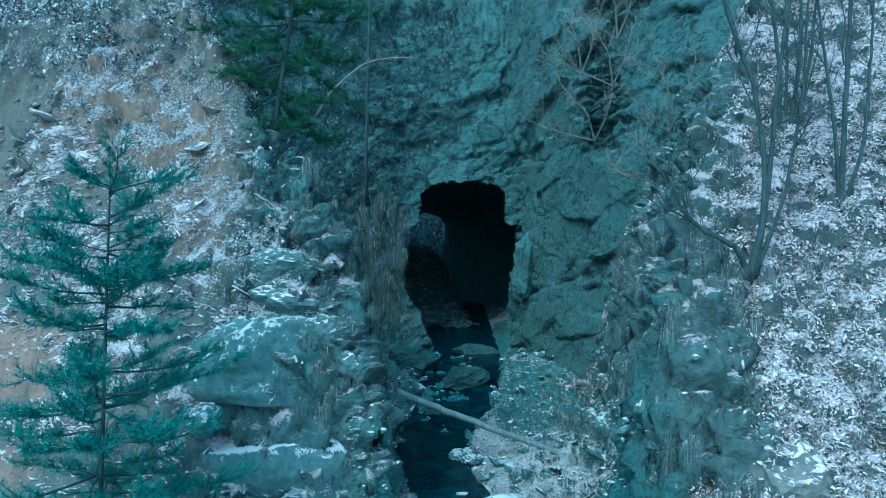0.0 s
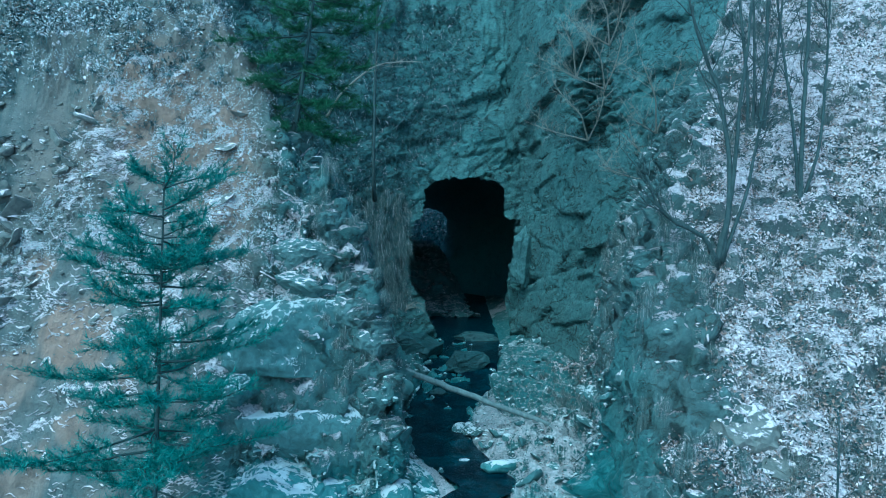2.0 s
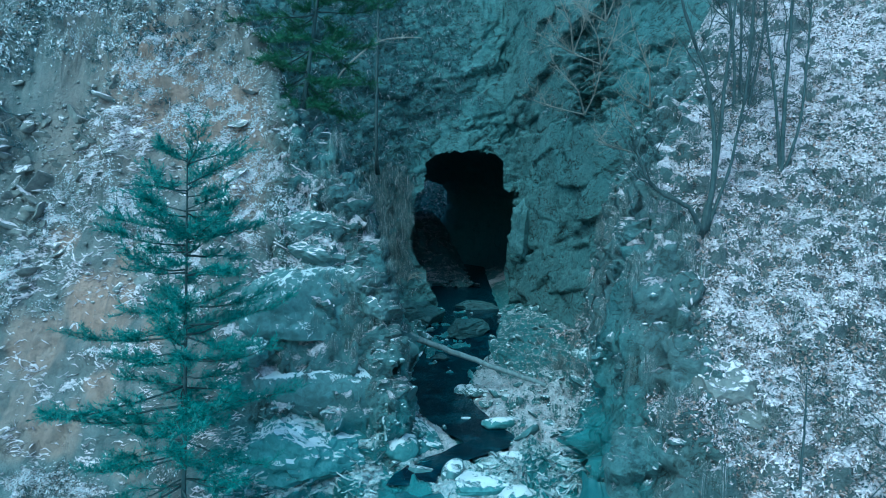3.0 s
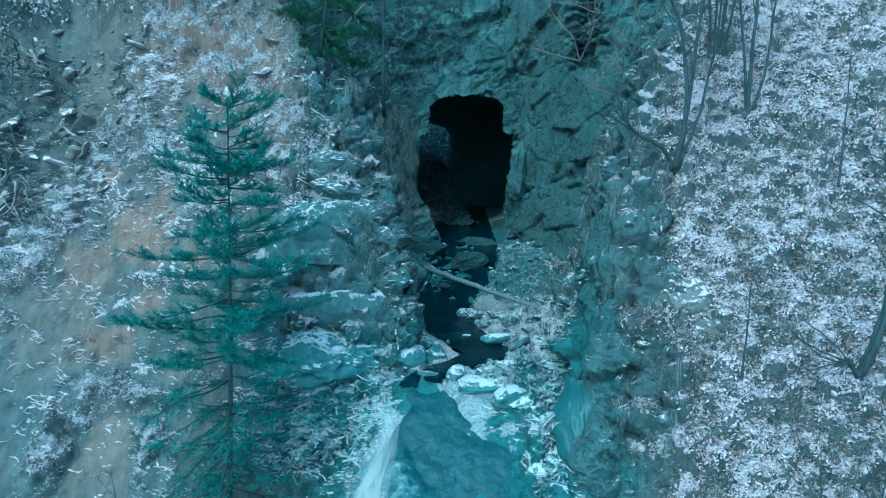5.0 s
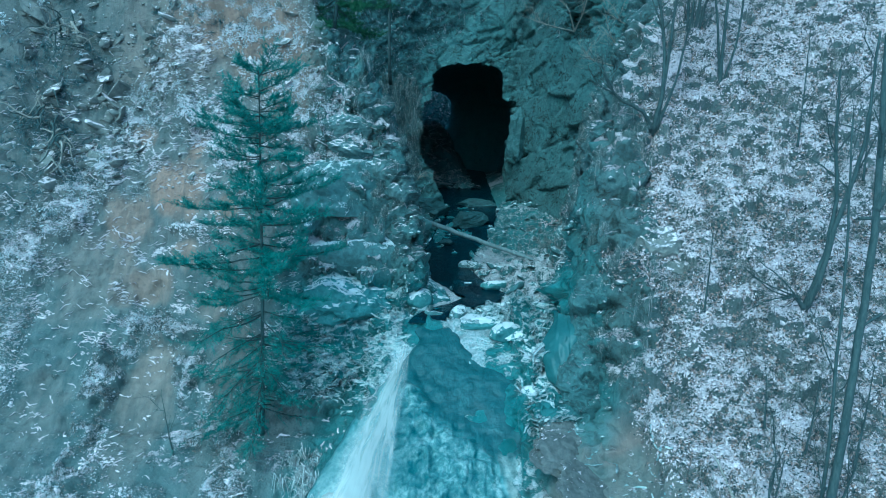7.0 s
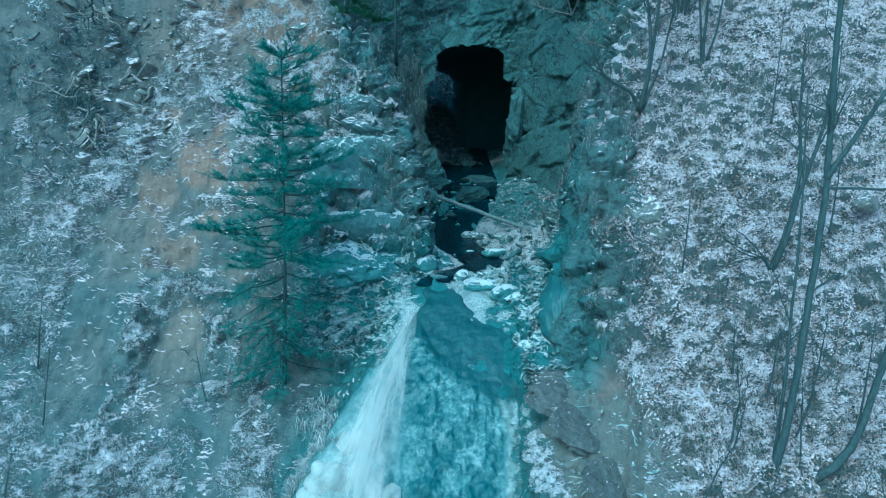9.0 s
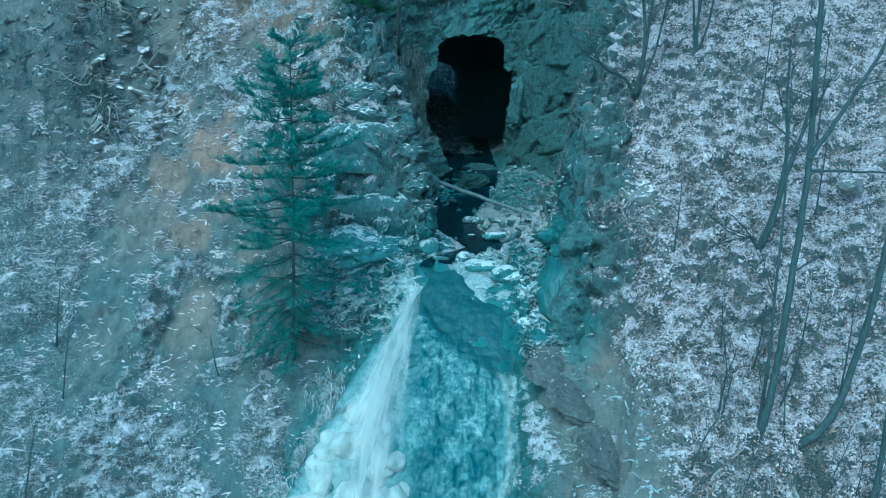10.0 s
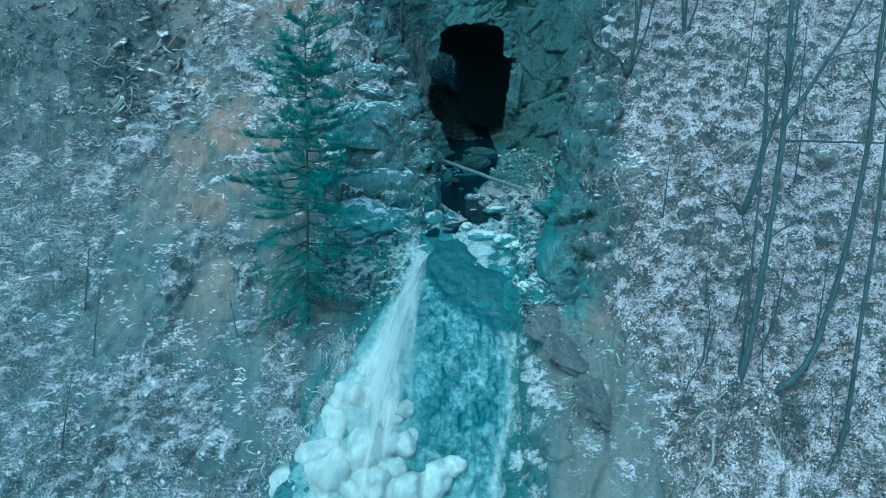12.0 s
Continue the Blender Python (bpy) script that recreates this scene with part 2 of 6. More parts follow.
def channel_x(y):
    return np.interp(y, (15, 16.2, 17.0, 17.7, 18.5, 19.3, 20.4, 22.5, 26, 30, 36, 60), (-1.2, -0.95, -0.3, 0.7, 1.2, 1.05, 0.35, -0.3, -0.35, 0.5, 1.0, 0.6))


def channel_w(y):
    return np.interp(y, (15, 16.5, 18.0, 19.5, 21, 24, 28, 34, 60), (0.45, 0.5, 0.7, 0.8, 0.9, 1.0, 1.2, 1.6, 1.8))


def fall_left_x(z):
    return np.interp(z, (-14, -9, -7, -5, -3.3), (-7.5, -5.2, -4.0, -2.7, -1.4))


def height(x, y):
    """The height of the gorge's ground, with the sides' large forms."""
    p2 = np.stack([x, y, np.zeros_like(x)], -1).reshape(-1, 3)
    wob = fbm(p2, 3.5, 3, 5).reshape(x.shape)
    wob2 = fbm(p2, 1.3, 3, 15).reshape(x.shape)
    yl = y + 0.9 * wob - 1.2 * np.exp(-((x + 13) / 4.5) ** 2) * step(11, 24, y) + 0.35 * wob2
    left = smin(left_face(yl), wall_left(x + 0.35 * wob2, y), 0.6)
    yr = y + 0.7 * wob + 0.3 * wob2 + 0.35 * np.exp(-((x - 9.6) / 2.2) ** 2) * step(11, 8, y)
    right = smin(right_face(yr), wall_right(x + 0.35 * wob2, y), 0.6)
    mid = fall_face(y + 0.25 * wob)
    d = np.abs(x - channel_x(y)) / channel_w(y)
    mid = mid - 0.3 * step(15.2, 16.2, y) + (0.27 + 0.18 * step(18.5, 20, y)) * step(0.7, 2.0, d) * step(15.2, 16.2, y) + 0.28 * step(1.2, 4.2, x - channel_x(y)) * step(15.5, 18, y)
    # the ramp of bare rock beside the fall, and the fall's own width
    rampz = np.interp(y, (4, 6.5, 8.3, 10.6, 13, 15.5), (-12.5, -10, -7.9, -6.0, -4.6, -3.4))
    mid = np.where(x > 1.5, mid + (np.maximum(rampz, mid) - mid) * step(1.8, 3.0, x), mid)
    edge = -mid * 0.62 - 0.6
    mid = mid - 2.2 * step(0, 2.2, -x - edge) * step(15.5, 13.5, y)
    mid = mid - 5 * step(2.6, 5.0, -x + 0.8 * wob2) * step(13.5, 15.5, y)
    g = smax(smax(left, right, 0.5), mid, 0.35)
    return g


# bare patches of the bank: place across and up, half sizes, how much tan clay shows
BARE = ((-11.2, 1.3, 1.25, 1.1, 1.0), (-10.4, 2.75, 0.5, 0.35, 0.9), (-12.8, 3.2, 0.55, 0.5, 0.9), (-13.0, 0.0, 0.95, 1.0, 0.75), (-11.8, -2.4, 0.9, 0.8, 0.8),
        (-10.3, -1.2, 0.6, 0.5, 0.8), (-8.8, 0.6, 0.6, 0.5, 0.85), (-14.2, -2.2, 1.3, 1.7, 0.3), (-10.95, -6.0, 1.05, 1.75, 0.75), (-14.6, -6.6, 1.1, 1.2, 0.35),
        (-8.1, -4.9, 0.8, 1.3, 0.4), (-6.5, -6.3, 0.9, 1.2, 0.35), (-8.4, -7.8, 0.45, 0.9, 0.45), (-7.9, -10.2, 0.5, 0.9, 0.5), (-12.9, -2.0, 0.6, 1.2, 0.55), (-9.3, -3.0, 0.7, 0.5, 0.5))


def near_line(x, z, *places):
    """Distance in the slope's own picture from a line of places."""
    d = np.full(len(x), 99.0)
    for (ax, az), (bx, bz) in zip(places, places[1:]):
        dx, dz = bx - ax, bz - az
        t = np.clip(((x - ax) * dx + (z - az) * dz) / (dx * dx + dz * dz), 0, 1)
        d = np.minimum(d, np.hypot(x - ax - t * dx, z - az - t * dz))
    return d


def bank_fields(p):
    """On the bank: bare ground, its clay, drifts of snow, leafy litter, and where plants hold, each 0 to 1."""
    x, z = p[:, 0] + 0.55 * fbm(p, 0.9, 4, 811), p[:, 2] + 0.55 * fbm(p, 1.0, 4, 817)
    bare, clay = np.zeros(len(p)), np.zeros(len(p))
    ragged = fbm(p, 0.5, 4, 829)
    for bx, bz, rx, rz, tan in BARE:
        b = step(1.35, 0.7, np.hypot((x - bx) / rx, (z - bz) / rz) + 0.35 * ragged)
        bare, clay = np.maximum(bare, b), np.maximum(clay, tan * b)
    drift = np.maximum(step(1.25, 0.5, near_line(x, z, (-11.4, 7.0), (-12.4, 5.0), (-13.7, 3.3), (-15.0, 1.2), (-16.8, -1.0))), step(1.1, 0.4, near_line(x, z, (-12.5, 5.3), (-11.0, 4.3), (-9.6, 3.4), (-8.3, 2.2), (-8.0, 1.2))))
    litter = step(2.2, 1.1, near_line(x, z, (-10.4, 9.3), (-8.2, 7.7), (-6.6, 6.0), (-5.2, 4.4), (-4.0, 3.7)))
    f = 2.2 * step(0.8, 0.4, near_line(x, z, (-12.6, -7.0), (-12.85, -4.9), (-12.3, -4.05), (-11.3, -3.8), (-9.9, -4.5), (-9.2, -5.9), (-7.9, -7.2)))
    f = np.maximum(f, step(-15.3, -16.3, x) * step(0.4, -0.8, z))
    f = np.maximum(f, step(-13.4, -14.4, x) * step(-6.8, -8.0, z))
    for bx, bz, rx, rz, top in ((-11.9, -9.0, 2.4, 1.6, 1.7), (-9.3, -11.2, 2.0, 1.4, 1.4), (-13.2, -11, 2.4, 1.6, 1.5), (-7.2, -9.0, 0.9, 1.5, 1.3), (-6.2, -4.6, 0.8, 0.6, 1.6), (-8.2, -3.4, 0.5, 0.4, 0.9), (-10.4, -0.3, 0.9, 0.35, 0.8), (-14.4, 1.4, 2.0, 1.0, 0.7)):
        f = np.maximum(f, top * step(1.25, 0.75, np.hypot((x - bx) / rx, (z - bz) / rz)))
    f = np.maximum(f, 0.6 * step(9.3, 10.2, z + 0.25 * (x + 12)))
    f = np.maximum(f, np.maximum(0.9 * drift, 0.9 * litter))
    f = f * (1 - 0.97 * bare) * step(-0.45, -0.1, fbm(p, 0.9, 4, 823))
    clay = np.maximum(clay * step(-9, -3, z + 1.0), 0.6 * litter + 0.36 * step(4.0, 6.0, z) * step(-15.5, -13.5, x))
    clay = np.maximum(clay, 0.12 * step(-6, 0, z))
    return bare, clay, drift, litter, f


def plant_field(p):
    return bank_fields(p)[4]


def axis(*stretches):
    out = []
    for a, b, s in stretches:
        out.append(np.arange(a, b, s))
    return np.concatenate(out)


gx = axis((-150, -40, 12), (-40, -22, 1.5), (-22, -16.5, 0.3), (-16.5, 14.5, 0.072), (14.5, 22, 0.25), (22, 40, 1.5), (40, 151, 12))
gy = axis((-150, -20, 12), (-20, 3, 1.2), (3, 7, 0.15), (7, 21.5, 0.05), (21.5, 38, 0.13), (38, 62, 0.5), (62, 151, 10))
X, Y = np.meshgrid(gx, gy, indexing="ij")
Z = height(X, Y)
P = np.stack([X, Y, Z], -1)
N = grid_normals(P)
flat = P.reshape(-1, 3)
near = (step(-24, -18, flat[:, 0]) * step(22, 17, flat[:, 0]) * step(2, 5, flat[:, 1]) * step(44, 36, flat[:, 1]))
x_, y_, z_ = flat.T
# how far each stretch is rock: the walls of the notch, the rib, the ramp and the ledges
in_left = (x_ < fall_left_x(z_))
notch_l = step(-6.5, -4.8, x_) * (x_ < 1) * step(-3.5, -2, z_)
rib_x = np.interp(z_, (-9, -6, -3.3, 0, 4.5, 7, 12), (3.5, 4.6, 5.9, 6.5, 6.6, 7.3, 10))
rib = step(rib_x + 0.6, rib_x - 0.4, x_) * (x_ > 2) * (y_ < 30)
rock = np.clip(np.maximum(notch_l, rib), 0, 1)
crag = fbm(flat, 1.7, 5, 3, True)
c1, c2, cv = cells(flat * np.array((1.0, 1.0, 1.6)), 0.75, 4)
blocky = (cv - 0.5) * 0.35 - 0.12 * step(0.12, 0.0, c2 - c1)
lumps = fbm(flat, 0.9, 4, 9)
tiny = fbm(flat, 0.22, 3, 29)
bed = step(16, 17, y_) * (x_ > -1.6) * (x_ < 5.5) * (z_ < -0.2)
fa, fc = facets(flat * np.array((1.0, 1.0, 1.5)), 0.9, 44, 1.1)
fb, fd = facets(flat * np.array((1.0, 1.0, 1.5)), 0.3, 54, 1.1)
hump = fbm(flat, 0.42, 3, 19)
disp = rock * (0.25 * crag + 0.5 * fa + 0.28 * fb - 0.1 * fc - 0.04 * fd) + (1 - rock) * (0.17 * lumps + np.where(x_ > 2, 0.34, 0.17 + 0.3 * step(9.2, 10.2, z_)) * hump + 0.05 * blocky) + 0.035 * tiny
xw = x_ + 0.9 * fbm(flat, 1.3, 4, 73)
terr_zone = step(-6.6, -5.4, x_) * step(5.2, 4.0, x_) * step(-7.2, -5.6, z_) * step(-1.4, -2.2, z_) * step(18.5, 17.0, y_)
chute = step(-2.9, -2.3, x_) * step(2.5, 1.5, xw) * step(15.9, 15.0, y_)
terr_zone = terr_zone * (1 - chute)
bare_ramp = step(2.0, 2.8, x_) * step(6.0, 4.8, x_) * step(-3.3, -4.2, z_)
disp = disp * (1 - 0.65 * bare_ramp) * (1 - 0.7 * chute)
saw = (z_ * 2.1 + 1.8 * fbm(flat, 1.1, 4, 71) + 0.25 * x_) % 1.0
disp = disp + terr_zone * (0.13 * (step(0, 0.8, saw) - step(0.8, 1.0, saw)) - 0.05 + 0.45 * fb + 0.3 * fa)
disp = disp + bed * (0.35 * fb + 0.12 * fa)
disp = disp + in_left * plant_field(flat) * (0.1 + 0.26 * fbm(flat, 0.5, 3, 83)) * (1 - terr_zone)
disp *= near * (1 - 0.4 * bed)
flat = flat + N.reshape(-1, 3) * disp[:, None]
x_, y_, z_ = flat.T
xw = x_ + 0.9 * fbm(flat, 1.3, 4, 73)
slab_w = step(0.2, 0.9, x_) * step(5.0, 4.0, xw) * step(9.8, 11, y_) * step(17.8, 16.8, y_)
patch = fbm(flat, 2.6, 4, 41)
patch2 = fbm(flat, 1.1, 4, 57)
snow = np.where(x_ > 0, 0.62, 0.55) + 0.35 * patch
bare, clay, drift, litter, plants = bank_fields(flat)
snow = np.where(in_left, 0.26 + 0.14 * plants + 0.32 * drift + 0.36 * litter - 0.12 * step(9.6, 10.4, z_ + 0.25 * (x_ + 12)) + 0.26 * patch2 - 0.2 * bare - 0.07 * step(-1, -5, z_), snow - 0.1 * step(-3, -8, z_) + 0.1 * step(2, 5, z_))
rubble = np.maximum(step(-12.0, -13.2, x_) * step(1.8, 3.0, z_), step(-9.4, -10.6, x_ + patch2) * step(5.2, 6.2, z_)) * step(8.9, 8.1, z_)
snow -= 0.16 * in_left * rubble
snow += (0.2 * hump + 0.08 * lumps) * (1 - rock)
snow -= 0.22 * rib + 0.12 * notch_l
xw = x_ + 0.9 * fbm(flat, 1.3, 4, 73)
ramp_z = step(2.5, 3.3, xw) * step(7.0, 6.0, x_) * step(-4.9, -5.8, z_)
snow -= 0.32 * ramp_z
ledge = step(17.8, 16.8, y_) * step(12.5, 14, y_) * step(-7, -5, x_) * step(5, 3.5, x_) * step(-5.8, -5, z_) * step(-1.6, -2.4, z_)
bold = fbm(flat * np.array((0.7, 0.8, 1.3)), 0.7, 4, 77)
snow += 0.24 * bed * step(1.3, 2.2, x_ - channel_x(y_)) * step(31, 28, y_) + (0.36 + 0.9 * bold) * ledge + (-0.34 + 0.9 * bold) * slab_w
lace = step(1.4, 2.0, xw) * step(3.3, 2.5, xw) * step(-5.0, -6.5, z_)
snow += 0.3 * lace
seep = step(1.2, 0.7, np.hypot((xw - 4.1) / 1.35, (z_ + 5.5) / 0.7))
snow -= 0.25 * seep
back = step(21, 24, y_) * step(-3.4, -1.5, z_)
snow -= 0.45 * back
wet = 0.45 * bed + 0.6 * bed * step(1.5, 0.9, np.abs(x_ - channel_x(y_)) / channel_w(y_)) + 1.0 * ledge + 0.9 * slab_w + 0.16 * in_left * step(0, -5, z_) + 0.5 * lace + 0.3 * back + 0.6 * step(-1.6, -0.4, x_ - fall_left_x(z_)) * step(2.4, 1.5, xw) * step(15.6, 14.8, y_) * step(2.5, 5.0, y_) + 0.25 * ramp_z - 0.4 * seep
slab = step(0.2, 0.9, x_) * step(5.0, 4.0, x_) * step(11, 12.5, y_) * step(17.8, 16.8, y_)
by_fall = step(-1.6, -0.4, x_ - fall_left_x(z_)) * step(2.4, 1.5, xw) * step(15.6, 14.8, y_) * step(2.5, 5.0, y_)
snow -= 0.45 * by_fall
snow -= 0.8 * bed * step(1.35, 0.95, np.abs(x_ - channel_x(y_)) / channel_w(y_))
bluff = step(-7.0, -6.2, x_) * step(-1.0, -1.6, x_) * step(-6.3, -5.4, z_) * step(2.6, 1.4, z_) * step(21, 20, y_)
rock_c = np.clip(rock - 0.45 * rib + 0.35 * bluff * (1 - rock) + 0.9 * ledge + 0.9 * slab + 0.8 * by_fall + step(28, 31, y_) - 0.8 * ramp_z + bed, 0, 1)
rock_c = rock_c * (1 - 0.3 * bluff)
wet = wet + 0.15 * bluff * (1 - ledge)
lip = step(-2.0, -1.7, x_) * step(-0.2, -0.6, x_) * step(14.6, 15.0, y_) * step(16.8, 16.4, y_)
snow -= 0.9 * lip
# thinner snow darkens the bank's far left in place of the shadow on it
snow -= 0.1 * in_left * step(-12.0, -14.5, x_) * step(4.0, 2.0, z_)
snow += (0.24 + 0.4 * bold) * bluff * step(-2.5, -1.5, z_)
ground = mesh_from("ground", flat, grid_faces(len(gx), len(gy)), GROUND, smooth=True)
set_cover(ground, rock_c, snow, wet, in_left * clay * (1 - ledge) * (1 - bluff) + 0.45 * ramp_z)
tagged(ground, "steep gorge slopes of soil and rock under patchy snow", "ground", kind="structure")

# ---- the cliff at the end of the notch, with the mouth of the passage ----
MOUTH_Z = (-2.5, -0.6, 0.4, 1.8, 3.4, 4.9, 6.0, 6.3, 7.9, 8.3, 8.75)
MOUTH_L = (-0.6, -0.6, -1.0, -1.75, -2.25, -2.2, -1.95, -1.65, -1.6, -1.1, 0.9)
MOUTH_R = (3.0, 3.3, 3.4, 3.5, 3.65, 3.75, 3.85, 3.4, 3.15, 3.0, 1.6)


def cliff_y(x, z):
    y = np.interp(x, (-40, -14, -6, -2.6, 3.6, 4.4, 5.5, 7.2, 9.5, 13, 40), (24, 31, 35.5, 37.6, 38.0, 36.0, 33.0, 29.0, 25.5, 22.5, 15))
    return y + 0.13 * (z - 3) + 0.04 * np.maximum(0, z - 8) ** 1.4


cx, cz = axis((-22, -9, 0.35), (-9, 3.4, 0.07), (3.4, 9.5, 0.05), (9.5, 22, 0.3)), axis((-4, 17, 0.075), (17, 30, 0.4))
CX, CZ = np.meshgrid(cx, cz, indexing="ij")
CY = cliff_y(CX, CZ)
CP = np.stack([CX, CY, CZ], -1)
CN = -grid_normals(CP)
CN *= -np.sign(CN[..., 1:2])
cflat = CP.reshape(-1, 3)
tilt = cflat @ np.array(((0.8, 0.1, -0.5), (0, 1, 0), (0.5, 0, 0.85)))
ca, cc = facets(tilt * np.array((0.5, 1, 1.2)), 1.9, 14, 1.0)
cb, cg = facets(tilt * np.array((0.45, 1, 1.5)), 0.6, 24, 1.1)
ce, ch = facets(tilt * np.array((0.5, 1, 1.6)), 0.24, 34, 1.1)
calm = step(-0.1, 0.35, fbm(cflat, 3.0, 3, 62))
warp_c = cflat + 0.35 * np.stack([fbm(cflat, 0.9, 4, 64 + k) for k in range(3)], 1)
slab_c, crack_c = facets((warp_c @ np.array(((0.8, 0.1, -0.5), (0, 1, 0), (0.5, 0, 0.85)))) * np.array((0.55, 0.5, 1.1)), 2.4, 18, 0.5)
cd = 0.4 * fbm(tilt, 4.0, 3, 33) + 0.3 * slab_c + 0.12 * ca + (0.3 * cb + 0.26 * ce) * (1 - 0.8 * calm) * (1 - 0.85 * step(3.4, 4.4, cflat[:, 0])) - 0.16 * crack_c * step(-0.1, 0.1, fbm(cflat, 1.6, 2, 63)) - 0.1 * cc * step(0.0, 0.25, fbm(cflat, 1.4, 2, 66)) - 0.08 * cg * (1 - calm) * step(4.4, 3.4, cflat[:, 0]) + 0.04 * fbm(cflat, 0.35, 4, 61)
# a layered hollow in the cliff, and a dark overhang above it
hollow = np.exp(-((cflat[:, 0] - 6.9 + 0.12 * (cflat[:, 2] - 11.3)) / 0.62) ** 2 - ((cflat[:, 2] - 11.3) / 1.7) ** 2)
beds = ((cflat[:, 2] - 0.25 * cflat[:, 0]) * 1.9 + 1.7 * fbm(cflat, 0.9, 4, 67)) % 1.0
cd = cd - hollow * (1.1 - 1.2 * step(0.15, 0.35, beds) * step(1.0, 0.75, beds))
cd = cd - 2.4 * step(1.1, 0.5, np.hypot((cflat[:, 0] - 7.6 + 0.3 * fbm(cflat, 0.8, 3, 68)) / 1.3, (cflat[:, 2] - 15.9 + 0.4 * fbm(cflat, 0.7, 3, 69)) / 1.0))
cflat = cflat + CN.reshape(-1, 3) * cd[:, None] * 0.85
faces = grid_faces(len(cx), len(cz))
mid_p = cflat[faces].mean(1)
wob = 0.42 * fbm(mid_p, 1.3, 3, 71) + 0.25 * fbm(mid_p, 0.45, 3, 72)
inside = (mid_p[:, 0] > np.interp(mid_p[:, 2], MOUTH_Z, MOUTH_L) + wob) & (mid_p[:, 0] < np.interp(mid_p[:, 2], MOUTH_Z, MOUTH_R) + wob) & (mid_p[:, 2] < 8.75 + wob)
cliff = mesh_from("cliff", cflat, faces[~inside], GROUND, smooth=True)
veg = step(-1.5, -4.5, cflat[:, 0]) + step(9, 13, cflat[:, 2]) * 0.4
set_cover(cliff, 1.0 - 0.05 * veg, 0.02 + 0.06 * veg + 0.2 * fbm(cflat, 2, 3, 81), 0.12 - 0.06 * step(3.5, 5.0, cflat[:, 0]) - 0.1 * veg + 0.3 * fbm(cflat, 2.2, 4, 83))
tagged(cliff, "dark fractured rock cliff with a tall dark passage through it", "cliff", kind="structure")

# the passage itself: a tube of rough rock with a way out at its far end
ring_z = np.concatenate([np.linspace(-2.5, 8.75, 40), np.linspace(8.75, -2.5, 40)])
ring_x = np.concatenate([np.interp(ring_z[:40], MOUTH_Z, MOUTH_L), np.interp(ring_z[40:], MOUTH_Z, MOUTH_R)])
depth = np.linspace(0, 1, 60)
TP = np.zeros((60, 80, 3))
for i, d in enumerate(depth):
    grow = 1 + 0.5 * min(1, d * 6)
    TP[i, :, 0] = 0.8 + (ring_x - 0.8) * grow - 2.0 * d
    TP[i, :, 1] = (cliff_y(ring_x, ring_z) + 0.35) * (1 - d) + 60.0 * d
    TP[i, :, 2] = 3 + (ring_z - 3) * (1 + 0.12 * min(1, d * 6))
    # the far end closes to a small opening above a ramp of debris
    k = float(step(0.62, 0.97, d))
    ang = np.arctan2(ring_z - 3.2, ring_x - 0.8)
    rag = 1 + 0.22 * fbm(np.stack([np.cos(ang), np.sin(ang), ang * 0], 1), 0.5, 4, 95)
    TP[i, :, 0] = TP[i, :, 0] * (1 - k) + (-2.1 + 1.95 * rag * np.cos(ang)) * k
    TP[i, :, 2] = TP[i, :, 2] * (1 - k) + (6.7 + 1.9 * rag * np.sin(ang)) * k
tflat = TP.reshape(-1, 3)
cen = np.stack([np.full(len(tflat), 0.5), tflat[:, 1], np.full(len(tflat), 3.0)], 1)
out = tflat - cen
out /= np.linalg.norm(out, axis=1, keepdims=True)
tflat = tflat + out * (0.35 * fbm(tflat, 1.6, 4, 91, True) + 0.3)[:, None] * step(59.6, 56, tflat[:, 1:2])
passage = mesh_from("passage_wall", tflat, grid_faces(60, 80), GROUND, smooth=True)
set_cover(passage, np.ones(len(tflat)), np.full(len(tflat), -0.4).clip(0), np.full(len(tflat), 0.6))
tagged(passage, "dark wet rock walls of the passage through the cliff", "rock wall", kind="structure")


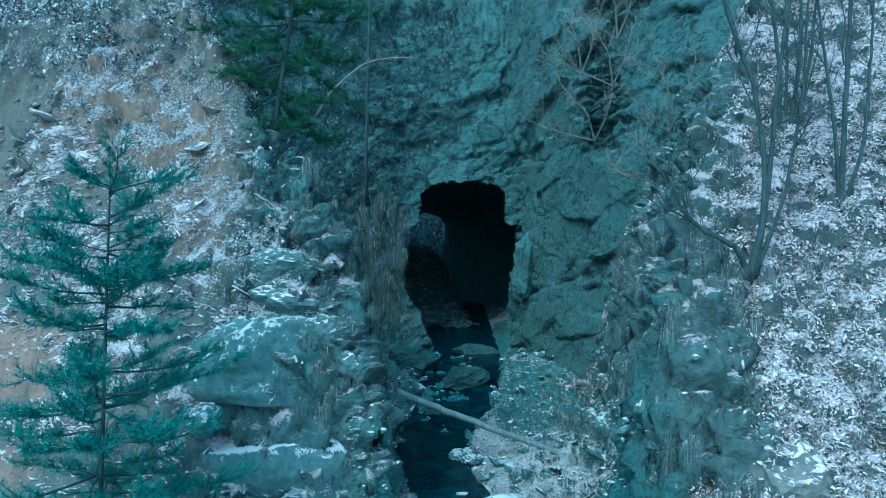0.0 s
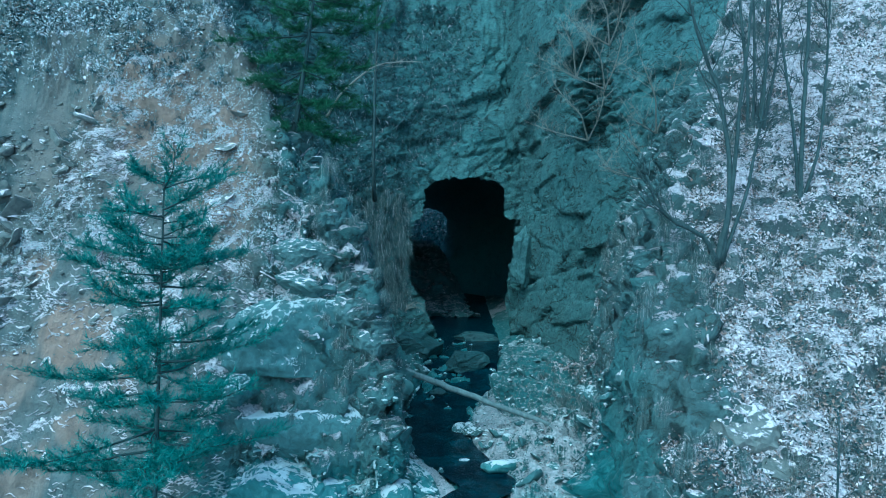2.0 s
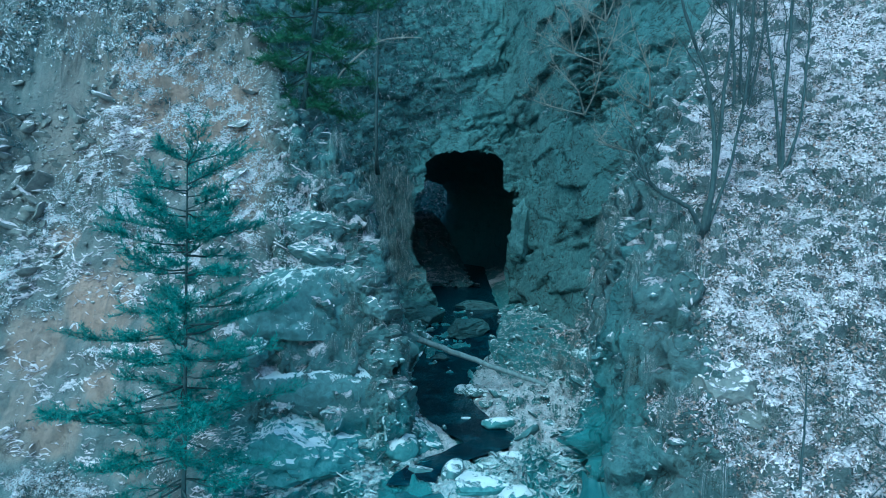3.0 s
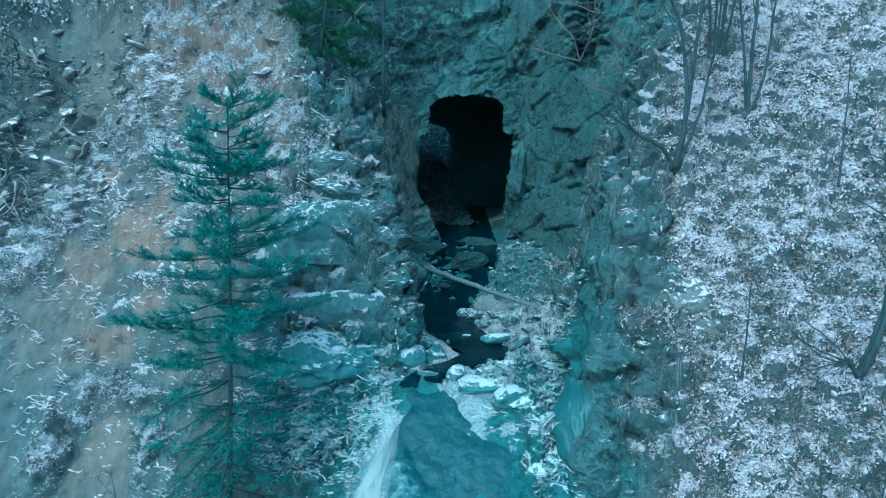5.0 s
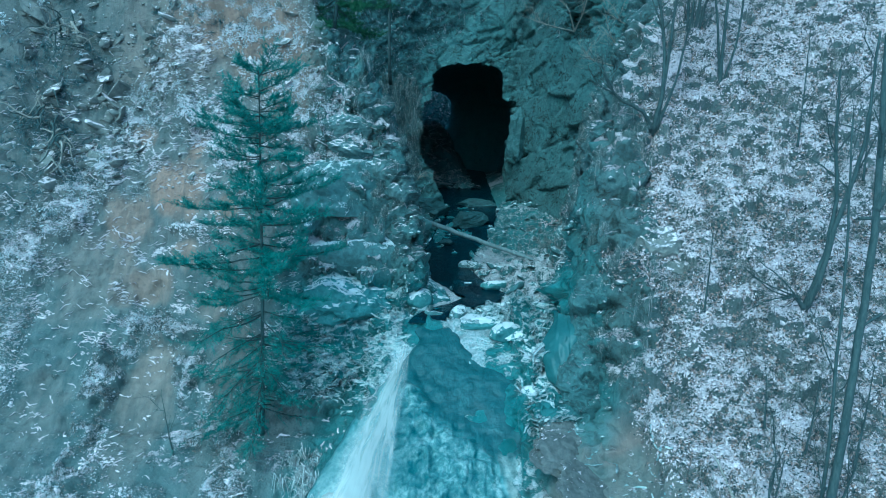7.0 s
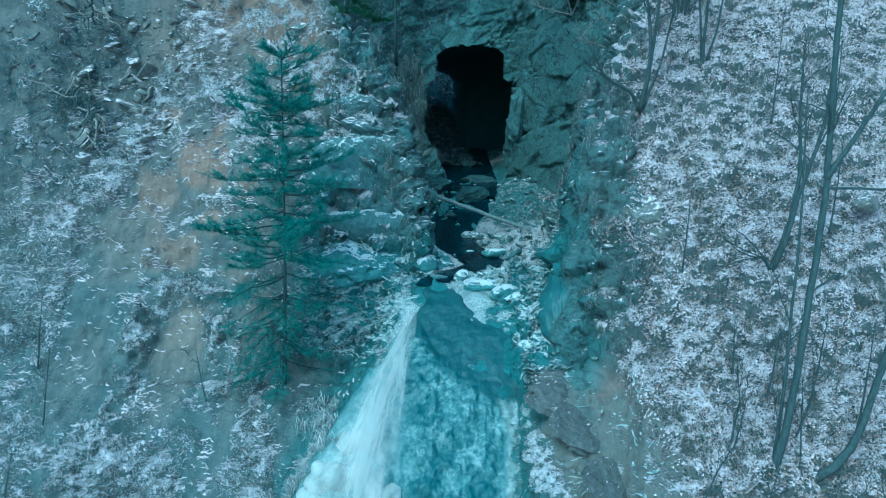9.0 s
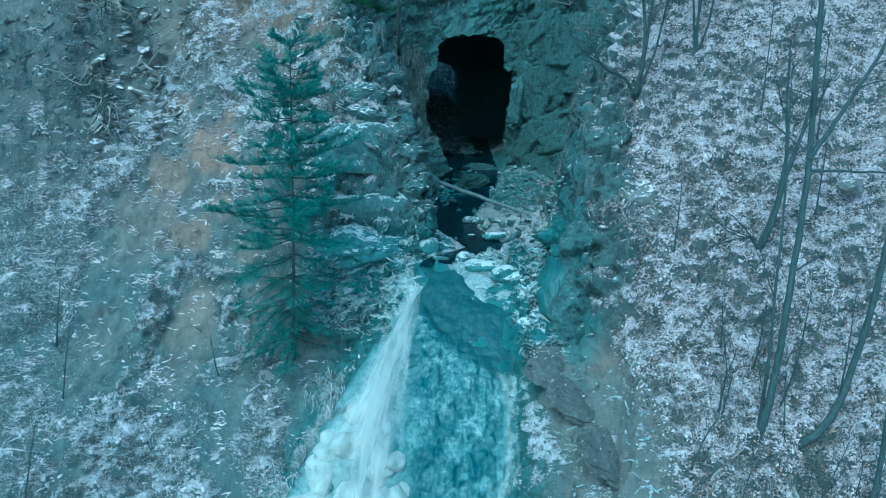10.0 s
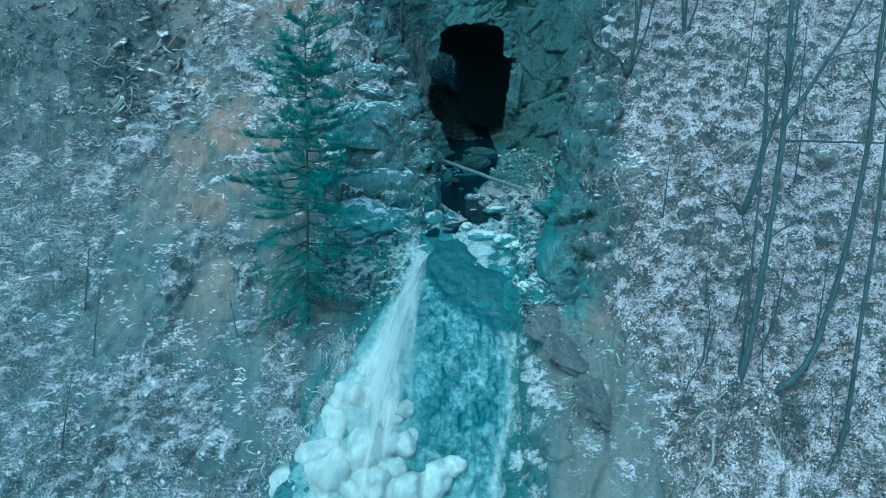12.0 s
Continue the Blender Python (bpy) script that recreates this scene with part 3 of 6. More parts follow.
# ---- craggy rock over the notch's sides and the rib, as sheets of their own ----
def rock_wall(name, corner_x, front_y, side, run, z0, z1, back_turn, label, seed, snow_amount):
    """A sheet that follows the front of a slope to its corner and turns back into the notch."""
    zs = np.arange(z0, z1, 0.075)
    ss = np.concatenate([np.arange(-run, 0, 0.08), np.arange(0, 9, 0.09), np.arange(9, 19, 0.2)])
    SS, ZZ = np.meshgrid(ss, zs, indexing="ij")
    cx_, fy = corner_x(ZZ), front_y(ZZ)
    fr, bk = np.minimum(SS, 0), np.maximum(SS, 0)
    XX = cx_ + side * (-fr) + side * back_turn * bk + side * 0.25 * np.exp(-np.abs(SS) * 2.0)
    YY = fy + bk + 0.25 * np.exp(-np.abs(SS) * 2.0)
    S = np.stack([XX, YY, ZZ], -1)
    NN = grid_normals(S)
    want = np.stack([-side * step(-1.0, 0.6, SS), -step(0.8, -0.6, SS), SS * 0], -1)
    NN *= np.sign((NN * want).sum(-1, keepdims=True) + 1e-9)
    fl = S.reshape(-1, 3)
    rot = fl @ np.array(((0.9, 0.1, -0.35), (0, 1, 0.1), (0.35, 0, 0.9)))
    av, ac = facets(rot * np.array((0.8, 0.8, 1.4)), 1.1, seed, 1.0)
    bv, bc = facets(rot * np.array((0.7, 0.7, 1.5)), 0.4, seed + 13, 1.1)
    tv = facets(rot * np.array((0.8, 0.8, 1.6)), 0.17, seed + 23, 1.1)[0]
    band = (rot[:, 2] * 1.7 + 0.5 * fbm(fl, 1.3, 3, seed + 9)) % 1.0
    off = 0.45 * av + 0.3 * bv + 0.24 * tv + 0.1 * (step(0, 0.75, band) - step(0.75, 1.0, band)) - 0.16 * ac - 0.05 * bc + 0.25 * fbm(fl, 2.2, 4, seed + 5, True) + 0.03 * fbm(fl, 0.25, 3, seed + 6)
    off = off * (0.45 + 0.55 * step(-3.0, -1.5, fl[:, 2]))
    fade = (step(-run, -run + 1.2, SS)).ravel()
    fl = fl + NN.reshape(-1, 3) * (off * fade + 0.05 - 0.55 * (1 - fade))[:, None]
    ob = mesh_from(name, fl, grid_faces(len(ss), len(zs)), GROUND, False)
    set_cover(ob, np.full(len(fl), 0.62), snow_amount + 0.25 * fbm(fl, 1.2, 3, seed + 8), np.full(len(fl), 0.05) + 0.25 * step(0.5, -2.5, fl[:, 2]))
    return tagged(ob, label, "rock wall", kind="structure")


rock_wall("wall_right", lambda z: np.interp(z, (-4.6, -2.6, -1.3, 0, 1.5, 3.2, 4.5, 7, 10), (3.2, 3.9, 4.3, 4.6, 4.9, 5.3, 5.6, 6.8, 8.2)), lambda z: np.interp(z, (-4.6, -1.8, -0.9, 2.2, 5.2, 10), (11.9, 13.6, 14.4, 15.8, 17.2, 20.0)), 1, 1.9, -6.6, 9.5, 0.17, "broken grey rock rib with grass in its cracks", 700, 0.25)
rock_wall("wall_left", lambda z: np.interp(z, (-4, -2.2, 0, 2.8, 4.6, 6.3, 8.1), (-1.0, -1.3, -1.6, -2.4, -3.2, -4.0, -5.5)), lambda z: np.interp(z, (-4, -3, 0, 3, 8.2), (16.2, 16.9, 17.7, 18.7, 20.5)), -1, 1.6, -3.6, 8.0, 0.2, "rough rock bank beside the stream", 740, 0.3)
# the hill over the passage, and the bank beyond its far end
hx, hy = axis((-24, 25, 1.0)), axis((38, 58, 1.0))
HX, HY = np.meshgrid(hx, hy, indexing="ij")
HZ = 27.5 + 1.5 * fbm(np.stack([HX, HY, HX * 0], -1).reshape(-1, 3), 6, 3, 7).reshape(HX.shape) 
hill = mesh_from("hill_top", np.stack([HX, HY, HZ], -1).reshape(-1, 3), grid_faces(len(hx), len(hy)), GROUND, True)
set_cover(hill, np.full(HX.size, 0.3), np.full(HX.size, 0.6), np.zeros(HX.size))
tagged(hill, "snow-flecked hill above the rock passage", "hill", kind="structure")


# ---- shared shapes ----
class Geo:
    """Triangles gathered for one mesh."""
    def __init__(self):
        self.v, self.f, self.n = [], [], 0

    def put(self, verts, tris):
        self.v.append(np.asarray(verts, float).reshape(-1, 3))
        self.f.append(np.asarray(tris, int).reshape(-1, 3) + self.n)
        self.n += len(self.v[-1])

    def make(self, name, mat, parent=None, smooth=True, label=""):
        ob = mesh_from(name, np.concatenate(self.v), np.concatenate(self.f), mat, smooth, parent)
        return tagged(ob, label) if label else ob


def bend(points, n):
    """A smooth curve of n places through the points."""
    pts = np.asarray(points, float)
    s = np.concatenate([[0], np.cumsum(np.linalg.norm(np.diff(pts, axis=0), axis=1))])
    t = np.linspace(0, s[-1], n)
    out = np.stack([np.interp(t, s, pts[:, k]) for k in range(3)], 1)
    for _ in range(2):
        out[1:-1] = 0.25 * out[:-2] + 0.5 * out[1:-1] + 0.25 * out[2:]
    return out


def tube(geo, path, radii, sides=6):
    path = np.asarray(path, float)
    n = len(path)
    radii = np.broadcast_to(radii, (n,))
    d = np.gradient(path, axis=0)
    d /= np.maximum(np.linalg.norm(d, axis=1, keepdims=True), 1e-9)
    ref = np.eye(3)[[int(np.argmin(np.abs(d).max(0)))]]
    a = np.cross(d, ref)
    a /= np.linalg.norm(a, axis=1, keepdims=True)
    b = np.cross(d, a)
    ang = np.linspace(0, 2 * np.pi, sides, endpoint=False)
    ring = path[:, None] + radii[:, None, None] * (np.cos(ang)[None, :, None] * a[:, None] + np.sin(ang)[None, :, None] * b[:, None])
    i = (np.arange(n - 1)[:, None] * sides + np.arange(sides)[None]).ravel()
    j = (np.arange(n - 1)[:, None] * sides + (np.arange(sides)[None] + 1) % sides).ravel()
    tris = np.concatenate([np.stack([i, j, j + sides], 1), np.stack([i, j + sides, i + sides], 1)])
    v = np.concatenate([ring.reshape(-1, 3), path[[0, -1]]])
    k, c0, c1 = np.arange(sides), n * sides, n * sides + 1
    caps = np.concatenate([np.stack([k, np.full(sides, c0), (k + 1) % sides], 1), np.stack([k + (n - 1) * sides, (k + 1) % sides + (n - 1) * sides, np.full(sides, c1)], 1)])
    geo.put(v, np.concatenate([tris, caps]))


def thing(name, at, label, category, group="", kind=""):
    e = new(name)
    e.location = at
    return tagged(e, label, category, group, kind)


def local(geo, at):
    for v in geo.v:
        v -= np.asarray(at, float)
    return geo


# where things may lie: the ground's own faces
g_f = grid_faces(len(gx), len(gy))
g_c = flat[g_f].mean(1)
e1, e2 = flat[g_f[:, 2]] - flat[g_f[:, 0]], flat[g_f[:, 3]] - flat[g_f[:, 1]]
g_n = np.cross(e1, e2)
g_a = np.linalg.norm(g_n, axis=1) / 2
g_n /= np.maximum(2 * g_a[:, None], 1e-9)
g_n *= np.sign(g_n[:, 2:3] + 1e-9)
c_f = faces[~inside]
c_c = cflat[c_f].mean(1)
d1_, d2_ = cflat[c_f[:, 2]] - cflat[c_f[:, 0]], cflat[c_f[:, 3]] - cflat[c_f[:, 1]]
c_n = np.cross(d1_, d2_)
c_a = np.linalg.norm(c_n, axis=1) / 2
c_n /= np.maximum(2 * c_a[:, None], 1e-9)
c_n *= -np.sign(c_n[:, 1:2] + 1e-9)


g_h = (0.28 * hump + 0.12 * lumps)[g_f].mean(1)
SCATTER_H = [None]


def scatter(rng, weight, count, cliff_too=False):
    C, NN, V = (c_c, c_n, cflat[c_f]) if cliff_too else (g_c, g_n, flat[g_f])
    w = np.maximum(weight, 0) * (c_a if cliff_too else g_a)
    k = rng.choice(len(C), count, p=w / w.sum())
    u, v = rng.random((2, count, 1))
    q = V[k]
    p = (1 - u) * ((1 - v) * q[:, 0] + v * q[:, 3]) + u * ((1 - v) * q[:, 1] + v * q[:, 2])
    if not cliff_too:
        SCATTER_H[0] = g_h[k]
    return p, NN[k]


def frames_on(rng, n, lift):
    """Two directions along the ground at each place, leaning up from it at random."""
    r = rng.normal(size=n.shape)
    up = n + lift * rng.normal(size=n.shape)
    up /= np.linalg.norm(up, axis=1, keepdims=True)
    a = np.cross(up, r)
    a /= np.linalg.norm(a, axis=1, keepdims=True)
    return a, np.cross(up, a), up


def leaf_mesh(rng, p, n, size, lift=0.5):
    """Curled dead leaves: a keel with two raised sides and a bent tip."""
    a, b, up = frames_on(rng, n, lift)
    m = len(p)
    L = (size * rng.uniform(0.55, 1.5, m))[:, None]
    W = L * rng.uniform(0.22, 0.6, m)[:, None]
    curl = L * rng.uniform(-0.3, 0.8, m)[:, None]
    tip = L * rng.uniform(-0.5, 0.6, m)[:, None]
    p = p + up * 0.015 + n * rng.uniform(0, 0.05, (m, 1))
    s1, s2 = rng.uniform(-0.4, 0.4, (2, m, 1))
    v = np.stack([p - a * L, p - b * W + up * curl + a * L * s1, p + a * L + up * tip, p + b * W + up * curl + a * L * s2], 1).reshape(-1, 3)
    i = np.arange(m)[:, None] * 4
    f = np.concatenate([i + np.array([[0, 1, 2]]), i + np.array([[0, 2, 3]])], 0)
    return v, f


def leaf_object(name, rng, weight, count, size, lift, mat, label, category, raise_by=0.0, by_height=(-0.13, -0.11, -0.06, 0.0, 0.08)):
    """Leaves strewn by weight; each knows how high on its hummock it lies, for the snow."""
    p, n = scatter(rng, weight, count)
    hh = SCATTER_H[0]
    if raise_by:
        p = p + n * rng.uniform(0.03, raise_by, (count, 1))
    v, f = leaf_mesh(rng, p, n, size, lift)
    ob = mesh_from(name, v, f, mat)
    # less snow stays low in the gorge, more towards its rim
    high = np.interp(p[:, 2], (-10, -5, -1, 4, 8), by_height)
    h4 = np.repeat(0.5 + 1.1 * hh + high, 4)
    set_cover(ob, h4, h4 * 0, h4 * 0)
    return tagged(ob, label, category, kind="stuff")


def leaf_material(name, browns, snow_at, snow=SNOW):
    m, nt, bsdf = material(name, 0.85)
    rnd = add(nt, "ShaderNodeNewGeometry").outputs["Random Per Island"]
    col = ramp(nt, rnd, [(0.0, browns[0]), (0.35, browns[1]), (0.7, browns[2]), (1.0, browns[3])])
    n1 = noise_of(nt, 0.8, 5.0, 0.65)
    mp = nt.nodes.new("ShaderNodeMapping")
    mp.inputs["Scale"].default_value = (0.55, 0.7, 1.5)
    mp.inputs["Rotation"].default_value = (0.0, 0.4, 0.0)
    nt.links.new(add(nt, "ShaderNodeNewGeometry").outputs["Position"], mp.inputs["Vector"])
    n2 = noise_of(nt, 6.5, 6.0, 0.7, 0.5, mp.outputs["Vector"])
    r2 = math_of(nt, "FRACT", math_of(nt, "MULTIPLY", rnd, 57.3))
    s = math_of(nt, "ADD", math_of(nt, "ADD", math_of(nt, "MULTIPLY", n1, 0.18), math_of(nt, "MULTIPLY", r2, 0.3)), math_of(nt, "ADD", math_of(nt, "MULTIPLY", n2, 0.95), math_of(nt, "MULTIPLY", up_facing(nt), 0.2)))
    att = nt.nodes.new("ShaderNodeVertexColor")
    att.layer_name = "cover"
    sep = nt.nodes.new("ShaderNodeSeparateColor")
    nt.links.new(att.outputs["Color"], sep.inputs[0])
    s = math_of(nt, "ADD", s, math_of(nt, "MULTIPLY", sep.outputs[0], 0.9))
    mask = ramp(nt, math_of(nt, "SUBTRACT", s, snow_at - 0.09), [(0.0, 0.0), (0.12, 1.0)])
    nt.links.new(mix(nt, mask, col, snow), bsdf.inputs["Base Color"])
    return m


BROWNS = ((0.025, 0.055, 0.062), (0.065, 0.105, 0.112), (0.235, 0.185, 0.17), (0.47, 0.33, 0.28))
LITTER = leaf_material("snowy_leaf_litter", BROWNS, 1.225)
# icier snow than SNOW, also darkened and cooled for the bank's dimmer light
LITTER_L = leaf_material("snowy_low_plants", ((0.022, 0.05, 0.055), (0.06, 0.095, 0.098), (0.15, 0.155, 0.148), (0.36, 0.275, 0.225)), 1.1, (0.63, 0.645, 0.672))

LITTER_F = leaf_material("far_plants", ((0.04, 0.09, 0.1), (0.09, 0.15, 0.16), (0.17, 0.22, 0.22), (0.34, 0.38, 0.37)), 1.42)

rng = np.random.default_rng(11)
gx_, gy_, gz_ = g_c.T
view = (gy_ > 3.5) & (gy_ < 30) & (gx_ > -24) & (gx_ < 24)
g_rib = np.interp(gz_, (-12, -9, -7, -5.5, -3.3, 0, 4.5, 7, 12), (6.0, 5.8, 5.4, 4.9, 5.0, 5.6, 5.6, 6.5, 9.2))
w_right = view * step(g_rib + 0.1, g_rib + 1.5, gx_) * (0.7 + 0.3 * step(-0.3, 0.2, fbm(g_c, 1.3, 3, 301)))
# a shelf of the rib that holds leaves
w_right = np.maximum(w_right, view * step(1.2, 0.8, np.hypot((gx_ - 5.7) / 1.0, (gz_ + 0.9) / 0.6) + 0.3 * fbm(g_c, 0.6, 3, 303)))
leaf_object("leaf_litter", rng, w_right, 400000, 0.047, 0.5, LITTER, "brown fallen leaves flecked with fresh snow on the slope", "leaf litter")

g_left = step(0.5, -0.5, gx_ - np.interp(gz_, (-14, -9, -7, -5, -3.3, 0, 3, 6, 9, 12), (-7.5, -5.6, -4.4, -3.2, -2.0, -3.0, -3.4, -4.5, -6, -7)))
g_patch2 = fbm(g_c, 1.1, 4, 57)
grow = plant_field(g_c)
g_ledge = step(-7.0, -6.0, gx_) * step(-6.4, -5.4, gz_) * step(2.6, 1.2, gz_) * step(11.5, 13, gy_) * step(21, 20, gy_)
w_left = view * g_left * (0.004 + grow * (1 - 0.75 * step(-9.4, -10.6, gx_ + g_patch2) * step(5.2, 6.2, gz_) * step(8.9, 8.1, gz_))) * (1 - 0.94 * g_ledge)
leaf_object("low_plants", rng, w_left, 380000, 0.028, 0.45, LITTER_L, "low plants and dead leaves dusted with snow", "low plants", 0.0, (-0.2, -0.2, -0.12, 0.0, 0.0))
w_bar = (gy_ > 16.5) * (gy_ < 34) * (gx_ > 1.3) * (gx_ < 7) * (gz_ < 1.0) * step(0.2, 1.4, gx_ - channel_x(gy_) - channel_w(gy_))
leaf_object("bar_leaves", rng, w_bar, 12000, 0.028, 0.6, LITTER, "dead leaves and snow over the gravel bar", "leaf litter")


# ---- small lumps of snow on the hummocks ----
def lump_material():
    m, nt, bsdf = material("lumped_snow", 0.75)
    n = noise_of(nt, 9.0, 6.0, 0.7)
    nt.links.new(ramp(nt, n, [(0.36, (0.3, 0.3, 0.31)), (0.52, SNOW)]), bsdf.inputs["Base Color"])
    bump(nt, bsdf, noise_of(nt, 26.0, 4.0, 0.6), 0.6, 0.03)
    return m


LUMP = lump_material()


def snow_lumps(name, weight, count, size, label):
    p, n = scatter(rng, weight * step(0.0, 0.14, g_h), count)
    bm = bmesh.new()
    bmesh.ops.create_icosphere(bm, subdivisions=1, radius=1.0)
    bv = np.array([x.co[:] for x in bm.verts])
    bf = np.array([[q.index for q in x.verts] for x in bm.faces])
    bm.free()
    a, b, up = frames_on(rng, n, 0.25)
    s = (size * rng.uniform(0.4, 1.0, count) ** 1.5)[:, None, None]
    wx, wy_, wz = rng.uniform(0.6, 1.5, (count, 1, 1)), rng.uniform(0.5, 1.1, (count, 1, 1)), rng.uniform(0.2, 0.45, (count, 1, 1))
    v = p[:, None] + s * (wx * bv[None, :, :1] * a[:, None] + wy_ * bv[None, :, 1:2] * b[:, None] + wz * bv[None, :, 2:] * up[:, None])
    v = v + rng.normal(size=v.shape) * s * 0.16
    f = (np.arange(count)[:, None, None] * len(bv) + bf[None]).reshape(-1, 3)
    return tagged(mesh_from(name, v.reshape(-1, 3), f, LUMP, True), label, "snow", kind="stuff")


snow_lumps("snow_lumps", w_right, 3500, 0.1, "small lumps of snow on leafy hummocks")
snow_lumps("bank_snow_lumps", w_left, 3500, 0.1, "small lumps of snow on the bank's plants")


def snow_wisps(name, weight, count, label, mat=LUMP, reach=0.28, thick=1.0, jag=0.2):
    """Thin curved lines of snow caught along the small steps of the ground."""
    p, n = scatter(rng, weight, count)
    across = np.cross(n, np.array((0, 0, 1.0)))
    across /= np.maximum(np.linalg.norm(across, axis=1, keepdims=True), 1e-6)
    down = np.cross(across, n)
    k = 7
    u = np.linspace(-1, 1, k)
    L = (0.05 + reach * rng.random(count) ** 2.4)[:, None]
    lean, curve, wave = rng.normal(0, 0.3, (count, 1)), rng.normal(0, 0.35, (count, 1)), rng.normal(0, jag, (count, k))
    off = L * (lean * u + curve * (u ** 2 - 0.4) + wave)
    c = p[:, None] + (L * u)[..., None] * across[:, None] + off[..., None] * down[:, None]
    w = (thick * rng.uniform(0.014, 0.034, (count, 1)) * (1 - 0.85 * u ** 2) * rng.uniform(0.4, 1.7, (count, k)))[..., None]
    top = c + n[:, None] * (0.03 + w * 0.9)
    v = np.stack([c - down[:, None] * w - n[:, None] * 0.02, top, c + down[:, None] * w - n[:, None] * 0.02], 2).reshape(-1, 3)
    i = np.arange(k - 1)
    one = np.concatenate([np.stack([3 * i + e, 3 * i + e + 1, 3 * i + e + 4, 3 * i + e + 3], 1) for e in (0, 1)])
    f = (np.arange(count)[:, None, None] * 3 * k + one[None]).reshape(-1, 4)
    return tagged(mesh_from(name, v, f, mat, True), label, "snow", kind="stuff")


g_bare, g_clay, g_drift, g_litter, g_plants = bank_fields(g_c)
soil_left = view * g_left * (1 - 0.97 * g_ledge) * step(8.5, 7.0, gz_) * (0.45 + 0.55 * step(-6.5, -3.5, gz_))
clump = step(0.05, 0.4, fbm(g_c, 0.8, 4, 841))
snow_wisps("snow_wisps", soil_left * (0.55 + 0.9 * g_drift) * (1 - 0.35 * g_bare) * (1 - 0.6 * g_plants) * (0.05 + clump) * (1 - 0.8 * step(-12.0, -13.0, gx_) * step(2.5, 4.0, gz_)), 7500, "thin curling lines of snow on bare soil", LUMP, 0.22, 0.85, 0.1)
ICE_WISP, ice_nt, ice_bsdf = material("icy_snow", 0.6)
ice_nt.links.new(ramp(ice_nt, noise_of(ice_nt, 7.0, 5.0, 0.65), [(0.38, (0.2, 0.31, 0.315)), (0.62, (0.58, 0.6, 0.61))]), ice_bsdf.inputs["Base Color"])
g_shelf = step(17.8, 16.8, gy_) * step(12.5, 14, gy_) * step(-7, -5, gx_) * step(-1.6, -2.0, gx_) * step(-6.2, -5.4, gz_) * step(-1.4, -2.2, gz_)
g_slab = step(0.4, 1.0, gx_) * step(4.1, 3.2, gx_) * step(10.4, 11.4, gy_) * step(17.0, 16.0, gy_) * step(-2.4, -3.0, gz_)
w_ice = view * (g_shelf + 0.7 * g_slab * step(0.1, 0.3, gx_ - np.interp(gy_, (10.1, 11.2, 12.4, 13.4, 15, 15.8), (2.35, 2.1, 2.05, 1.8, 0.1, -0.5)))
                + 0.07 * step(2.8, 3.6, gx_) * step(6.2, 5.4, gx_) * step(-5.0, -5.8, gz_))
snow_wisps("icy_snow_wisps", w_ice * (0.06 + step(-0.1, 0.35, fbm(g_c, 0.7, 3, 843))), 4200, "curling lines of snow over teal ice by the fall", ICE_WISP, 0.3, 0.85, 0.05)


# ---- grass tufts and brush ----
def grass_material(name, a, b):
    m, nt, bsdf = material(name, 0.7)
    rnd = add(nt, "ShaderNodeNewGeometry").outputs["Random Per Island"]
    nt.links.new(ramp(nt, rnd, [(0.0, a), (0.7, b), (0.9, tuple(min(1, c * 1.6) for c in b)), (1.0, SNOW)]), bsdf.inputs["Base Color"])
    return m


# BRUSH in darker colours: the shade of gully and cliff is put into them
SHADE = grass_material("shade_toned_brush", (0.022, 0.055, 0.064), (0.075, 0.13, 0.145))
DRY = grass_material("dry_grass", (0.08, 0.1, 0.098), (0.19, 0.205, 0.19))
RIBGRASS = grass_material("grey_grass", (0.07, 0.105, 0.105), (0.16, 0.2, 0.192))
BRUSH = grass_material("dark_brush", (0.035, 0.078, 0.088), (0.115, 0.18, 0.195))


def tuft_mesh(rng, p, n, blades, length, width=0.006, droop=0.9, spread=0.5):
    """Blades that rise from each place and hang over down the slope."""
    m = len(p) * blades
    base = np.repeat(p, blades, 0) + rng.normal(size=(m, 3)) * 0.04
    nn = np.repeat(n, blades, 0)
    L = length * rng.uniform(0.5, 1.3, (m, 1)) * np.repeat(rng.uniform(0.6, 1.3, (len(p), 1)), blades, 0)
    d = nn * 0.8 + np.array([0, 0, 0.5]) + spread * rng.normal(size=(m, 3))
    d /= np.linalg.norm(d, axis=1, keepdims=True)
    side = np.cross(d, rng.normal(size=(m, 3)))
    side /= np.linalg.norm(side, axis=1, keepdims=True)
    w = width * rng.uniform(0.6, 1.4, (m, 1))
    mid = base + d * L * 0.5
    tip = base + d * L * 0.85 + np.array([0, 0, -droop]) * L * rng.uniform(0.2, 0.8, (m, 1))
    v = np.stack([base - side * w, base + side * w, mid - side * w * 0.8, mid + side * w * 0.8, tip], 1).reshape(-1, 3)
    i = np.arange(m)[:, None] * 5
    f = np.concatenate([i + np.array([[0, 1, 3]]), i + np.array([[0, 3, 2]]), i + np.array([[2, 3, 4]])], 0)
    return v, f


def tufts(name, weight, count, blades, length, mat, label, width=0.006, cliff_too=False, droop=0.9, spread=0.5):
    p, n = scatter(rng, weight, count, cliff_too)
    v, f = tuft_mesh(rng, p, n, blades, length, width, droop, spread)
    return tagged(mesh_from(name, v, f, mat), label, "grass", kind="stuff")


